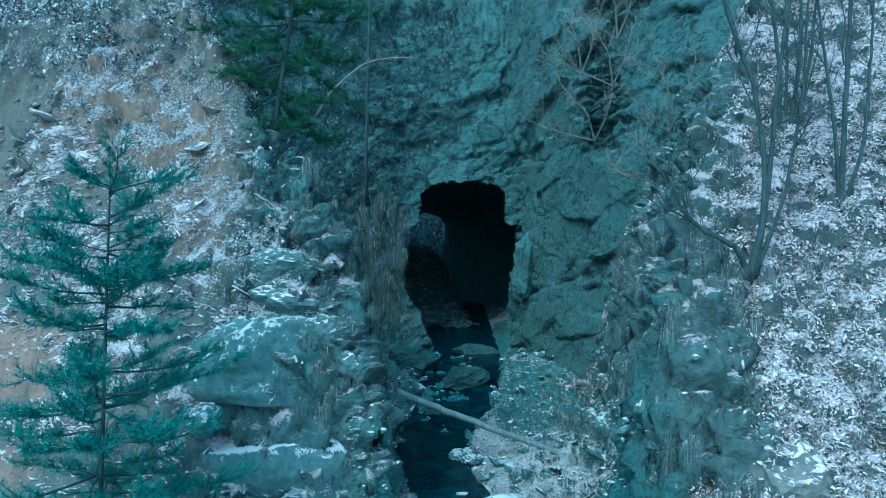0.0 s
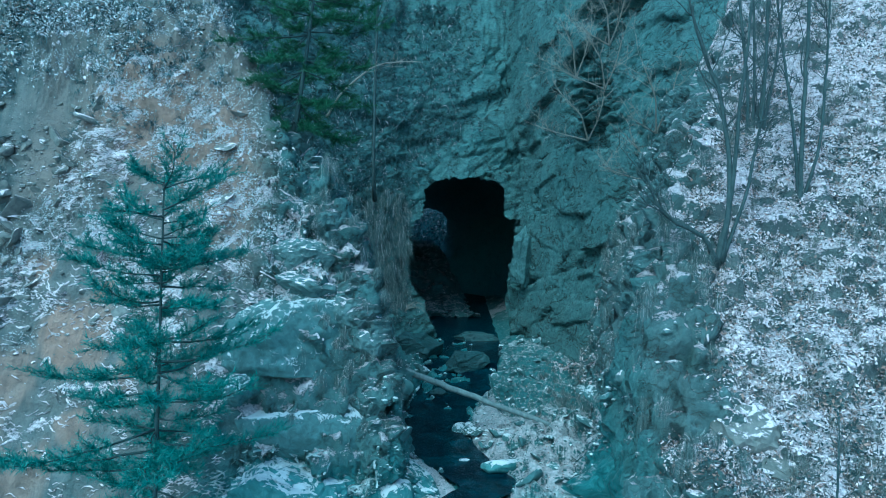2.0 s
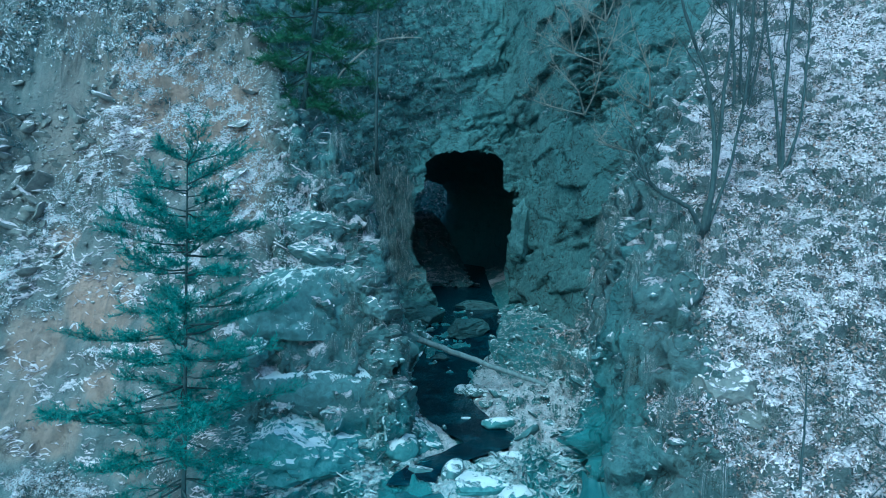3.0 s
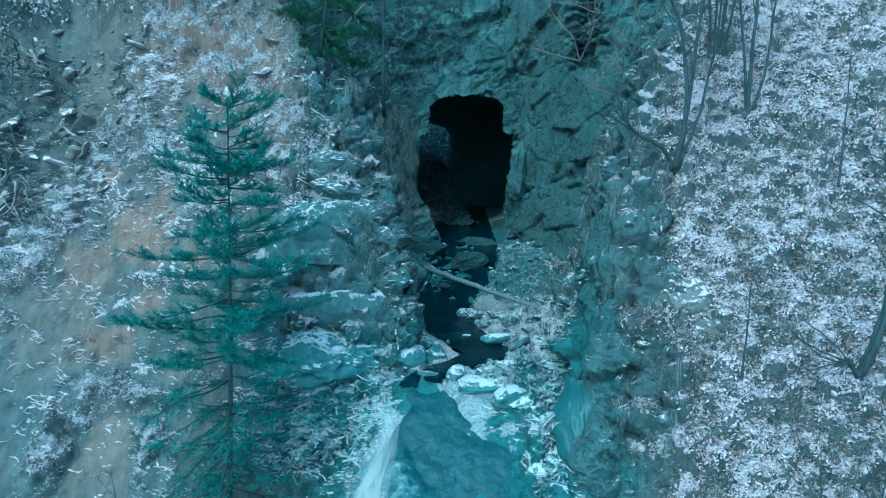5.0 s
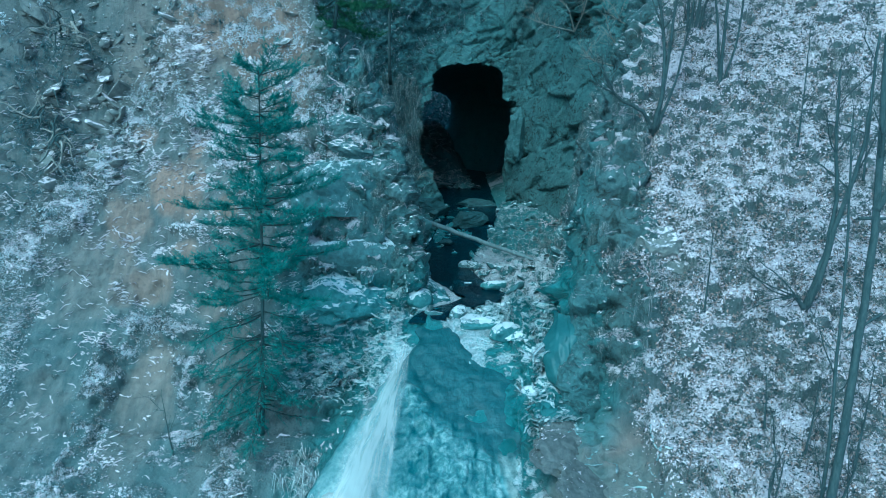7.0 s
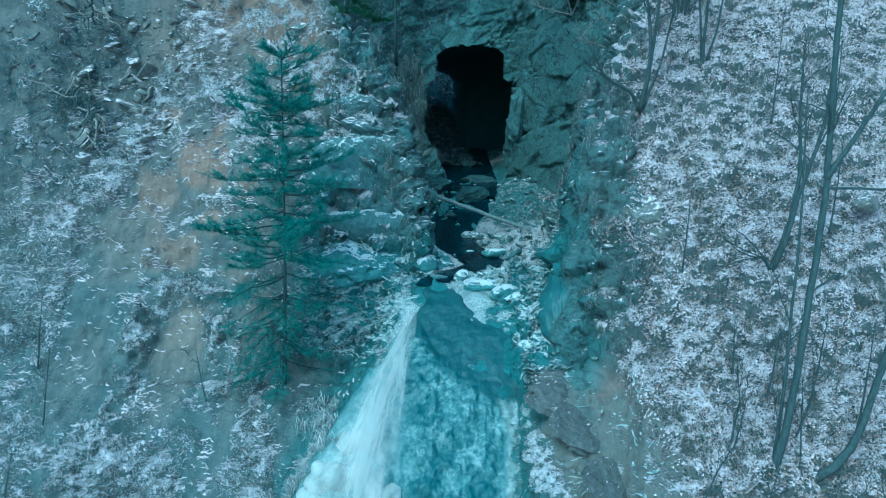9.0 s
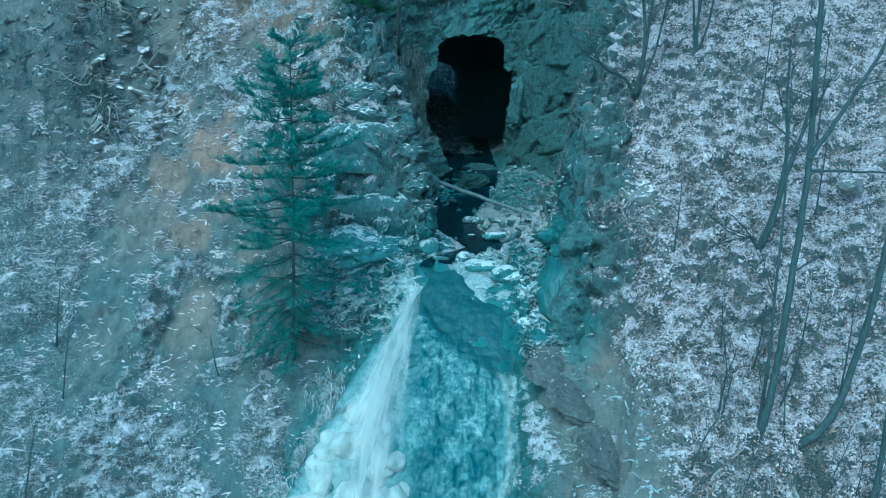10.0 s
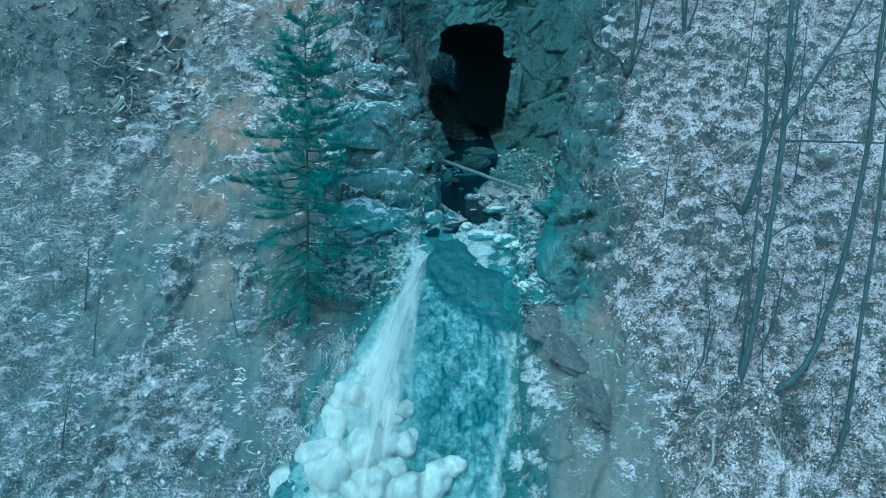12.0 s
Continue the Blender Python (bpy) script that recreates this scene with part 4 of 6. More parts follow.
tufts("slope_grass", w_right * step(0.0, 0.4, fbm(g_c, 1.0, 3, 311)), 1500, 44, 0.36, DRY, "dry tan grass tufts between the fallen leaves", 0.005, droop=2.2, spread=0.35)
w_rib = view * step(1.6, 0.2, np.abs(gx_ - g_rib)) * (gx_ > 2) * (gz_ > -4.5)
tufts("rib_grass", w_rib * step(-0.1, 0.3, fbm(g_c, 0.9, 3, 315)), 420, 90, 0.45, RIBGRASS, "dry grass hanging over the rock rib", 0.004, droop=2.6, spread=0.25)
tufts("bank_grass", view * g_left * (0.1 + grow), 700, 20, 0.3, DRY, "dry grass in tufts on the bank", 0.008)
w_over = view * step(-5.5, -3.6, gx_) * (gx_ < -1.2) * step(-1.5, 0.3, gz_) * (gz_ < 6.5)
tufts("overhanging_grass", w_over, 300, 90, 0.45, RIBGRASS, "dry grass hanging over the ledge by the stream", 0.004, droop=2.6, spread=0.25)
w_gully = (gy_ > 20.5) * (gy_ < 36) * (gx_ > -13) * (gx_ < -1.5) * (gz_ > 0)
tufts("gully_brush", w_gully, 1600, 26, 0.42, SHADE, "bare brush coloured for the shade of the gully", 0.008, droop=0.8, spread=1.2)
cl_x, cl_y, cl_z = c_c.T
w_cl = step(-1.2, -3.5, cl_x - 3.5 * step(8.5, 11.5, cl_z)) * (cl_z > 0) + 0.25 * step(0.2, 0.6, fbm(c_c, 2.0, 3, 331)) * (cl_z > 8)
# this dense dark-toned brush also carries the upper cliff's shade in its colour
tufts("cliff_brush", w_cl * (cl_z < 20), 6500, 22, 0.45, SHADE, "brush and dead grass clinging to the cliff, coloured as in shade", 0.010, True, droop=0.8, spread=1.2)
tufts("wall_grass", step(-5.5, -4.5, cl_x) * step(-2.0, -2.8, cl_x) * step(0.5, 1.5, cl_z) * step(8.0, 6.5, cl_z), 420, 60, 0.5, RIBGRASS, "pale grass hanging beside the mouth of the passage", 0.008, True, droop=2.4, spread=0.3)
g_warp = 1.6 * fbm(g_c, 2.4, 3, 351)
w_top = view * (step(9.3, 10.3, gz_ + g_warp) * step(-7.0, -9, gx_ + g_warp) + 1.8 * step(-13.8, -16.0, gx_ + 1.5 * g_warp) * step(1, 3, gz_ + g_warp)) * step(-0.1, 0.3, fbm(g_c, 1.2, 3, 353)) * (0.3 + 0.7 * step(9, 10.5, gz_))
tufts("edge_brush", view * step(-14.6, -16.2, gx_ + g_warp) * step(-0.5, 1.0, gz_) * step(7.5, 6, gz_), 420, 26, 0.5, BRUSH, "dark bare brush along the edge of the bank", 0.006, droop=0.8, spread=1.3)
tufts("top_brush", w_top, 1800, 26, 0.5, BRUSH, "dark brush with snow on its twigs", 0.007, droop=0.8, spread=1.3)
w_sprig = w_top * (gz_ > 8.8) + 0.8 * view * step(-14.8, -16.0, gx_ + g_warp) * step(-1.0, 0.5, gz_) * step(0.15, 0.3, fbm(g_c, 1.1, 3, 357))
leaf_object("snowy_sprigs", rng, w_sprig, 30000, 0.07, 0.6, LITTER_L, "sprigs of brush loaded with snow", "brush", 0.5, (-0.25, -0.2, -0.15, -0.12, -0.12))


# ---- stones ----
def stone_material(name, dark, pale, snow_at, wet=0.0, lean=0.38, snow=SNOW):
    m, nt, bsdf = material(name, 0.85 - 0.5 * wet)
    pos = add(nt, "ShaderNodeNewGeometry").outputs["Position"]
    fine = noise_of(nt, 5.0, 5.0, 0.6, 0.6, pos)
    big = noise_of(nt, 1.3, 4.0, 0.6, 0.0, pos)
    col = mix(nt, ramp(nt, fine, [(0.3, 0.0), (0.7, 1.0)]), dark, pale)
    col = mix(nt, ramp(nt, big, [(0.4, 0.0), (0.65, 0.5)]), col, tuple(c * 0.7 for c in dark))
    s = math_of(nt, "ADD", math_of(nt, "MULTIPLY", up_facing(nt), lean), math_of(nt, "ADD", math_of(nt, "MULTIPLY", noise_of(nt, 3.6, 7.0, 0.72, 0.9, pos), 1.15), 0.0))
    mask = ramp(nt, math_of(nt, "SUBTRACT", s, snow_at), [(0.0, 0.0), (0.05, 1.0)])
    nt.links.new(mix(nt, mask, col, snow), bsdf.inputs["Base Color"])
    bump(nt, bsdf, math_of(nt, "ADD", math_of(nt, "MULTIPLY", fine, 0.8), math_of(nt, "MULTIPLY", mask, 0.5)), 0.7, 0.08)
    return m


STONE = stone_material("grey_stone", (0.075, 0.12, 0.12), (0.19, 0.265, 0.265), 0.88)
FLECKED = stone_material("snow_flecked_stone", (0.07, 0.12, 0.12), (0.155, 0.25, 0.253), 0.7, 0.0, 0.16, ICY_SNOW)
SNOWSTONE = stone_material("snow_capped_stone", (0.075, 0.125, 0.125), (0.175, 0.28, 0.283), 0.79, 0.0, 0.38, ICY_SNOW)
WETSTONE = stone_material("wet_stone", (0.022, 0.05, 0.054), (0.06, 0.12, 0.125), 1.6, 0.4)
BEDSTONE = stone_material("stream_stone", (0.06, 0.105, 0.108), (0.15, 0.25, 0.255), 0.86, 0.0, 0.38, ICY_SNOW)
SCREESTONE = stone_material("scree_stone", (0.115, 0.13, 0.125), (0.28, 0.28, 0.262), 0.86)
RAMPSTONE = stone_material("ramp_stone", (0.075, 0.085, 0.085), (0.2, 0.21, 0.2), 1.38, 0.0, 0.8)
CLIFFSTONE = stone_material("cliff_stone", (0.05, 0.095, 0.098), (0.15, 0.24, 0.24), 1.6)


def boulder_arrays(size, seed, cuts=7, sub=4, rough=0.12, deep=0.45):
    """A lump of rock: a ball cut by random planes, then roughened."""
    bm = bmesh.new()
    bmesh.ops.create_icosphere(bm, subdivisions=sub, radius=1.0)
    v = np.array([x.co[:] for x in bm.verts])
    f = np.array([[q.index for q in x.verts] for x in bm.faces])
    bm.free()
    r = np.random.default_rng(seed)
    for _ in range(cuts):
        d = r.normal(size=3)
        d /= np.linalg.norm(d)
        over = v @ d - r.uniform(deep, deep + 0.35)
        v = v - np.clip(over, 0, None)[:, None] * d * 0.92
    v = v * (1 + rough * fbm(v + seed, 0.6, 4, seed))[:, None]
    if sub >= 4 and cuts > 2:
        fa_, fb_ = facets(v + seed * 3.1, 0.55, seed, 1.0)[0], facets(v + seed * 1.7, 0.2, seed + 5, 1.0)[0]
        v = v * (1 + 0.22 * fa_ + 0.28 * fb_)[:, None]
    return v * np.asarray(size) * 0.5 * 1.25, f


def boulder(name, at, size, label, seed, mat, turn=(0, 0, 0), cuts=7, sub=5, rough=0.12):
    sub = sub if max(size) > 2 else 4
    v, f = boulder_arrays(size, seed, cuts, sub, rough)
    ob = mesh_from(name, v, f, mat, cuts < 3)
    ob.matrix_basis = pose(*at, *turn)
    return tagged(ob, label, "boulder", "boulders of the gorge")


boulder("boulder", (-4.4, 18.75, 0.95), (4.3, 2.7, 2.5), "great rounded grey boulder with snow flecks over a dark recess", 3, FLECKED, (0, -6, 4), 2, 6, 0.2)
boulder("boulder", (-4.3, 18.0, -1.1), (3.9, 1.9, 1.7), "broad low boulder flecked with snow under the great one", 4, SNOWSTONE, (0, 4, 0), 2, 5, 0.1)
boulder("boulder", (-4.3, 19.1, 3.4), (2.1, 1.7, 1.25), "grey boulder with a cap of snow on the bank", 5, STONE, (0, -6, 10), 7)
boulder("boulder", (-4.3, 18.7, 2.75), (1.7, 1.2, 0.7), "flat grey boulder with snow along its upper edge", 8, STONE, (0, 8, -5), 7)
boulder("boulder", (-5.75, 17.2, 0.0), (0.9, 0.8, 0.75), "small grey boulder capped with snow below the great one", 11, SNOWSTONE)
boulder("boulder", (-2.7, 18.5, 2.0), (1.1, 1.0, 0.95), "grey boulder under hanging dry grass", 13, STONE, (10, 5, 0))
boulder("boulder", (-2.3, 18.2, 1.1), (0.9, 0.9, 0.8), "grey boulder at the edge of the notch", 17, STONE, (0, 20, 30))
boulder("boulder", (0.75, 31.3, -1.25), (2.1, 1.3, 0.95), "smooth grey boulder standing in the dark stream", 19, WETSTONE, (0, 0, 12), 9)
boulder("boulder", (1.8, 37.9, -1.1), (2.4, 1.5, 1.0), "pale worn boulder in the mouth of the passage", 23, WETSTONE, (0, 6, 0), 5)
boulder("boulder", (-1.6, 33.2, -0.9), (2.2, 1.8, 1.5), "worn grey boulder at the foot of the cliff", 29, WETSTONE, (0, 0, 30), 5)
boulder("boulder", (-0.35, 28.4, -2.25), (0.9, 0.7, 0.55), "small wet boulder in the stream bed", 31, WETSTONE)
boulder("boulder", (0.95, 23.1, -2.6), (0.55, 0.45, 0.35), "small snow-capped boulder in the stream", 37, SNOWSTONE)
boulder("boulder", (4.25, 36.2, 4.1), (1.5, 0.9, 3.0), "tall split flake of rock beside the passage", 41, CLIFFSTONE, (0, 8, 20), 9)
boulder("boulder", (3.2, 10.8, -6.0), (2.8, 1.7, 0.6), "dark rock slab flecked with snow beside the frozen fall", 43, RAMPSTONE, (36, 16, 25), 4)
boulder("boulder", (4.2, 9.8, -6.95), (3.0, 1.6, 0.45), "layered rock with snow on its ledges beside the ramp", 47, RAMPSTONE, (42, 18, 32), 4)
boulder("boulder", (4.9, 8.5, -8.05), (3.0, 1.6, 0.45), "slab of rock breaking through the bare ramp", 53, RAMPSTONE, (44, 20, 42), 4)
boulder("boulder", (6.5, 13.9, -0.2), (1.6, 1.2, 1.2), "outcrop of dark rock in the leafy slope", 59, SCREESTONE, (0, 15, 0), 9)
boulder("boulder", (7.3, 13.3, -0.9), (1.5, 1.0, 0.7), "low outcrop of rock under dead grass", 61, SCREESTONE, (0, 25, 0), 9)
boulder("boulder", (6.2, 16.3, 2.6), (1.3, 1.2, 1.5), "rock outcrop under the roots of a tree", 67, SCREESTONE, (0, 10, 0), 9)
boulder("boulder", (13.9, 12.7, 0.3), (0.9, 0.8, 0.7), "rounded boulder lying in the leaves", 71, SCREESTONE)

r_slab = np.random.default_rng(77)
for k in range(6):
    oz = 12.6 - 0.47 * k
    boulder("rock_slab", (6.9 + r_slab.uniform(-0.4, 0.4), 31.0 - 0.1 * k + r_slab.uniform(-0.1, 0.35), oz), (r_slab.uniform(0.7, 1.4), 0.9, r_slab.uniform(0.12, 0.24)), "thin slab of layered rock jutting from the cliff", 340 + k, CLIFFSTONE, (r_slab.uniform(-8, 8), r_slab.uniform(-4, 16), 35), 9, 5, 0.25)

PADSTONE = stone_material("snow_padded_stone", (0.07, 0.165, 0.17), (0.18, 0.33, 0.335), 0.83, 0.0, 0.38, ICY_SNOW)
for k, (px, py, pz, sx, sy, sz, turn) in enumerate(((0.9, 16.2, -3.38, 2.5, 1.3, 0.42, 12), (2.5, 17.1, -3.12, 2.2, 1.1, 0.4, -10), (1.75, 20.0, -2.75, 1.1, 0.7, 0.4, 20), (-1.55, 17.5, -2.85, 1.0, 1.3, 0.8, 30), (1.9, 15.2, -3.5, 1.3, 0.9, 0.5, 40))):
    boulder("boulder", (px, py, pz - 0.1), (sx, sy, sz), "low rock padded with snow beside the stream", 360 + k, PADSTONE, (0, 0, turn), 2, 5, 0.2)

boulder("boulder", (-1.6, 18.3, -2.95), (2.5, 1.6, 1.3), "wedge of wet rock padded with snow at the stream's bend", 371, PADSTONE, (-8, 26, 10), 4, 5, 0.12)
boulder("boulder", (-4.2, 17.0, -3.0), (4.4, 1.9, 2.3), "broad bluff of teal rock patched with snow under the pine", 373, PADSTONE, (12, 4, -4), 5, 5, 0.2)
r_ledge = np.random.default_rng(78)
for k in range(9):
    u = k / 8
    boulder("snowy_ledge", (2.4 + 0.35 * u + r_ledge.uniform(-0.45, 0.45), 14.95 - 2.3 * u, -3.58 - 1.62 * u), (r_ledge.uniform(0.5, 1.3), 0.6, r_ledge.uniform(0.1, 0.24)), "thin ledge of icy rock topped with snow", 380 + k, PADSTONE, (r_ledge.uniform(10, 30), r_ledge.uniform(-14, 8), r_ledge.uniform(-12, 12)), 5, 5, 0.3)


def stone_shapes(mat, seed):
    out = []
    for s in range(7):
        v, f = boulder_arrays((1, 1, 0.5), seed + s, 8, 3, 0.05, 0.25)
        me = bpy.data.meshes.new("stone")
        me.from_pydata(v.tolist(), [], f.tolist())
        me.materials.append(mat)
        out.append(me)
    return out


SCREE_SHAPES, BED_SHAPES = stone_shapes(SCREESTONE, 200), stone_shapes(BEDSTONE, 220)
SHAPES_V = [boulder_arrays((1, 1, 0.6), 300 + s, 9, 1, 0.15) for s in range(7)]


def stones(weight, count, lo, hi, parent, shapes, lift=0.0):
    p, n = scatter(rng, weight, count)
    for k in range(count):
        ob = new("stone", shapes[int(rng.integers(7))])
        s = lo * (hi / lo) ** (rng.random() ** 2)
        ob.matrix_basis = Matrix.LocRotScale(Vector(p[k] - n[k] * s * 0.06 + np.array((0, 0, lift))), Euler(rng.uniform(0, 6.28, 3) * np.array((0.15, 0.15, 1))), (s * rng.uniform(0.8, 1.4), s, s * rng.uniform(0.7, 1.2)))
        ob.parent = parent


def gravel(name, weight, count, lo, hi, mat, label):
    p, n = scatter(rng, weight, count)
    geo = Geo()
    for k in range(count):
        v, f = SHAPES_V[int(rng.integers(7))]
        s = lo * (hi / lo) ** (rng.random() ** 2.2)
        a = rng.uniform(0, 6.28)
        R = np.array(((math.cos(a), -math.sin(a), 0), (math.sin(a), math.cos(a), 0), (0, 0, 1)))
        geo.put((v * s * rng.uniform(0.7, 1.3, 3)) @ R.T + p[k], f)
    return tagged(geo.make(name, mat, smooth=False), label, "stones", kind="stuff")


w_scree = view * g_left * (gz_ > 0.5) * (gz_ < 9) * (0.1 + np.exp(-((gx_ + 14.0) / 4.2) ** 2 - ((gz_ - 5.6) / 3.0) ** 2))
stones(w_scree, 130, 0.25, 0.8, ground, SCREE_SHAPES)
w_ledge_l = view * g_left * step(1.0, 2.2, gz_) * step(9.3, 8.3, gz_) * (np.exp(-((gx_ + 15.4) / 1.5) ** 2) + 0.5 * np.exp(-((gx_ + 13.2) / 1.6) ** 2 - ((gz_ - 7.3) / 1.2) ** 2))
stones(w_ledge_l, 55, 0.5, 1.3, ground, SCREE_SHAPES)
gravel("scree", w_scree, 1600, 0.05, 0.25, SCREESTONE, "loose grey stones strewn over the bank")
w_bed = (gy_ > 15.8) * (gy_ < 37) * (gx_ > -2.2) * (gx_ < 6.5) * (gz_ < 0.2) * (0.75 + step(0.6, 1.2, np.abs(gx_ - channel_x(gy_)) / channel_w(gy_)))
stones(w_bed, 150, 0.25, 0.8, ground, BED_SHAPES, 0.1)
gravel("stream_gravel", w_bed, 3800, 0.05, 0.24, SNOWSTONE, "wet stones and gravel along the stream bed")
w_far = (gy_ > 60) * (gy_ < 72) * (np.abs(gx_ + 2) < 8)
leaf_object("far_bank_plants", rng, w_far, 12000, 0.14, 0.9, LITTER_F, "snow-flecked plants on the bank beyond the passage", "low plants")
w_ribs = view * step(1.4, 0.1, np.abs(gx_ - g_rib + 0.3)) * (gx_ > 2)
gravel("rib_rubble", w_ribs, 120, 0.12, 0.5, STONE, "broken rock on the rib beside the fall")


# ---- water and ice ----
def water_material():
    m, nt, bsdf = material("dark_stream_water", 0.16)
    bsdf.inputs["Specular IOR Level"].default_value = 0.28
    n = noise_of(nt, 1.2, 4.0, 0.55, 0.5)
    nt.links.new(ramp(nt, n, [(0.4, (0.003, 0.009, 0.018)), (0.72, (0.016, 0.05, 0.068))]), bsdf.inputs["Base Color"])
    bump(nt, bsdf, noise_of(nt, 4.0, 6.0, 0.62, 1.2), 0.7, 0.07)
    return m


wy = axis((15.75, 22, 0.12), (22, 57, 0.4))
wu = np.linspace(-1, 1, 24)
WY, WU = np.meshgrid(wy, wu, indexing="ij")
wob = fbm(np.stack([WY, WU * 2, WY * 0], -1).reshape(-1, 3), 1.1, 3, 401).reshape(WY.shape)
WX = channel_x(WY) + WU * (channel_w(WY) * 1.25 + 0.25 * wob)
WZ = fall_face(WY) - 0.06
stream = mesh_from("stream", np.stack([WX, WY, WZ], -1).reshape(-1, 3), grid_faces(len(wy), len(wu)), water_material(), True)
tagged(stream, "dark shallow stream over stones toward the lip of the fall", "water", kind="structure")


def fall_material():
    """One skin of ice: the attribute thins it (red), whitens it (green) and darkens it to wet ice (blue)."""
    m, nt, bsdf = material("fall_ice", 0.42)
    att = nt.nodes.new("ShaderNodeVertexColor")
    att.layer_name = "cover"
    sep = nt.nodes.new("ShaderNodeSeparateColor")
    nt.links.new(att.outputs["Color"], sep.inputs[0])
    big, mid, fine = noise_of(nt, 0.8, 4.0, 0.6), noise_of(nt, 2.2, 7.0, 0.7, 0.6), noise_of(nt, 9.0, 5.0, 0.65)
    lump = math_of(nt, "ADD", math_of(nt, "MULTIPLY", mid, 0.7), math_of(nt, "MULTIPLY", fine, 0.3))
    crust = ramp(nt, lump, [(0.37, (0.025, 0.095, 0.11)), (0.5, (0.11, 0.215, 0.223)), (0.63, (0.36, 0.465, 0.465))])
    crust = mix(nt, ramp(nt, big, [(0.4, 0.8), (0.54, 0.0)]), crust, (0.03, 0.105, 0.12))
    pale = ramp(nt, lump, [(0.34, (0.17, 0.26, 0.26)), (0.62, (0.46, 0.52, 0.5))])
    dark = ramp(nt, lump, [(0.36, (0.016, 0.06, 0.07)), (0.64, (0.06, 0.135, 0.146))])
    skin = ramp(nt, lump, [(0.36, (0.06, 0.16, 0.17)), (0.64, (0.2, 0.33, 0.335))])
    jitter = math_of(nt, "MULTIPLY", math_of(nt, "SUBTRACT", lump, 0.5), 2.0)
    half_j = math_of(nt, "MULTIPLY", jitter, 0.45)
    side = ramp(nt, math_of(nt, "ADD", math_of(nt, "MULTIPLY", sep.outputs[1], 4.0), half_j), [(0.3, 0.0), (0.9, 1.0)])
    g = ramp(nt, math_of(nt, "ADD", sep.outputs[1], half_j), [(0.22, 0.0), (1.0, 1.0)])
    d = ramp(nt, math_of(nt, "ADD", sep.outputs[2], jitter), [(0.25, 0.0), (0.75, 1.0)])
    body = mix(nt, side, crust, mix(nt, g, skin, pale))
    nt.links.new(mix(nt, d, body, mix(nt, g, dark, pale)), bsdf.inputs["Base Color"])
    bump(nt, bsdf, lump, 0.6, 0.14)
    thin = math_of(nt, "ADD", math_of(nt, "MULTIPLY", sep.outputs[0], 1.3), jitter)
    nt.links.new(ramp(nt, thin, [(0.2, 0.0), (0.8, 1.0)]), bsdf.inputs["Alpha"])
    return m


def veil_material():
    """Falling water drawn out into streaks along its own run (green is the way across)."""
    m, nt, bsdf = material("falling_water", 0.5)
    att = nt.nodes.new("ShaderNodeVertexColor")
    att.layer_name = "cover"
    sep = nt.nodes.new("ShaderNodeSeparateColor")
    nt.links.new(att.outputs["Color"], sep.inputs[0])
    pos = nt.nodes.new("ShaderNodeSeparateXYZ")
    nt.links.new(add(nt, "ShaderNodeNewGeometry").outputs["Position"], pos.inputs[0])
    co = nt.nodes.new("ShaderNodeCombineXYZ")
    nt.links.new(math_of(nt, "MULTIPLY", sep.outputs[1], 7.0), co.inputs[0])
    nt.links.new(math_of(nt, "MULTIPLY", pos.outputs[1], 0.5), co.inputs[1])
    n = noise_of(nt, 1.0, 6.0, 0.65, 0.4, co.outputs[0])
    nt.links.new(ramp(nt, n, [(0.25, (0.38, 0.395, 0.38)), (0.7, (0.64, 0.63, 0.605))]), bsdf.inputs["Base Color"])
    bump(nt, bsdf, n, 0.15, 0.06)
    thin = math_of(nt, "ADD", sep.outputs[0], math_of(nt, "MULTIPLY", math_of(nt, "SUBTRACT", n, 0.5), 2.2))
    nt.links.new(ramp(nt, thin, [(0.35, 0.0), (1.3, 0.52)]), bsdf.inputs["Alpha"])
    return m


def fall_grid(left, right, y0, y1, ny, nx, seed, ragged=0.3):
    YY, UU = np.meshgrid(np.linspace(y1, y0, ny), np.linspace(0, 1, nx), indexing="ij")
    q = np.stack([YY * 0 + seed, YY, YY * 0], -1).reshape(-1, 3)
    e1_, e2_ = fbm(q, 1.0, 2, seed + 1).reshape(YY.shape), fbm(q, 0.9, 2, seed + 2).reshape(YY.shape)
    XX = (left(YY) + ragged * e1_) * (1 - UU) + (right(YY) + ragged * e2_) * UU
    S = np.stack([XX, YY, height(XX, YY)], -1)
    NN = grid_normals(S)
    NN *= np.sign(NN[..., 2:3])
    return S.reshape(-1, 3), NN.reshape(-1, 3), UU.ravel()


FALL_L = lambda y: np.interp(y, (5, 7.3, 8.7, 10, 11.7, 12.8, 14, 15.6, 16.5), (-9.0, -7.7, -6.1, -5.0, -3.6, -2.7, -1.95, -1.6, -1.7))
FALL_R = lambda y: np.interp(y, (5, 7.2, 8.8, 10.1, 11.2, 12.4, 13.4, 15, 15.8, 16.5), (1.3, 1.5, 2.1, 2.35, 2.1, 2.05, 1.8, 0.1, -0.5, -0.4))
fp, fnn, fu = fall_grid(FALL_L, FALL_R, 5.0, 16.5, 330, 280, 503, 0.5)
fx, fy_ = fp[:, 0], fp[:, 1]
warp_f = 0.35 * fbm(fp, 1.1, 4, 511)
x_pale = np.interp(fy_, (5, 8.2, 10, 11.7, 14, 15.5), (-0.7, -1.5, -1.7, -1.75, -1.6, -1.4))
pale_f = step(0.7, -0.7, fx + warp_f - x_pale)
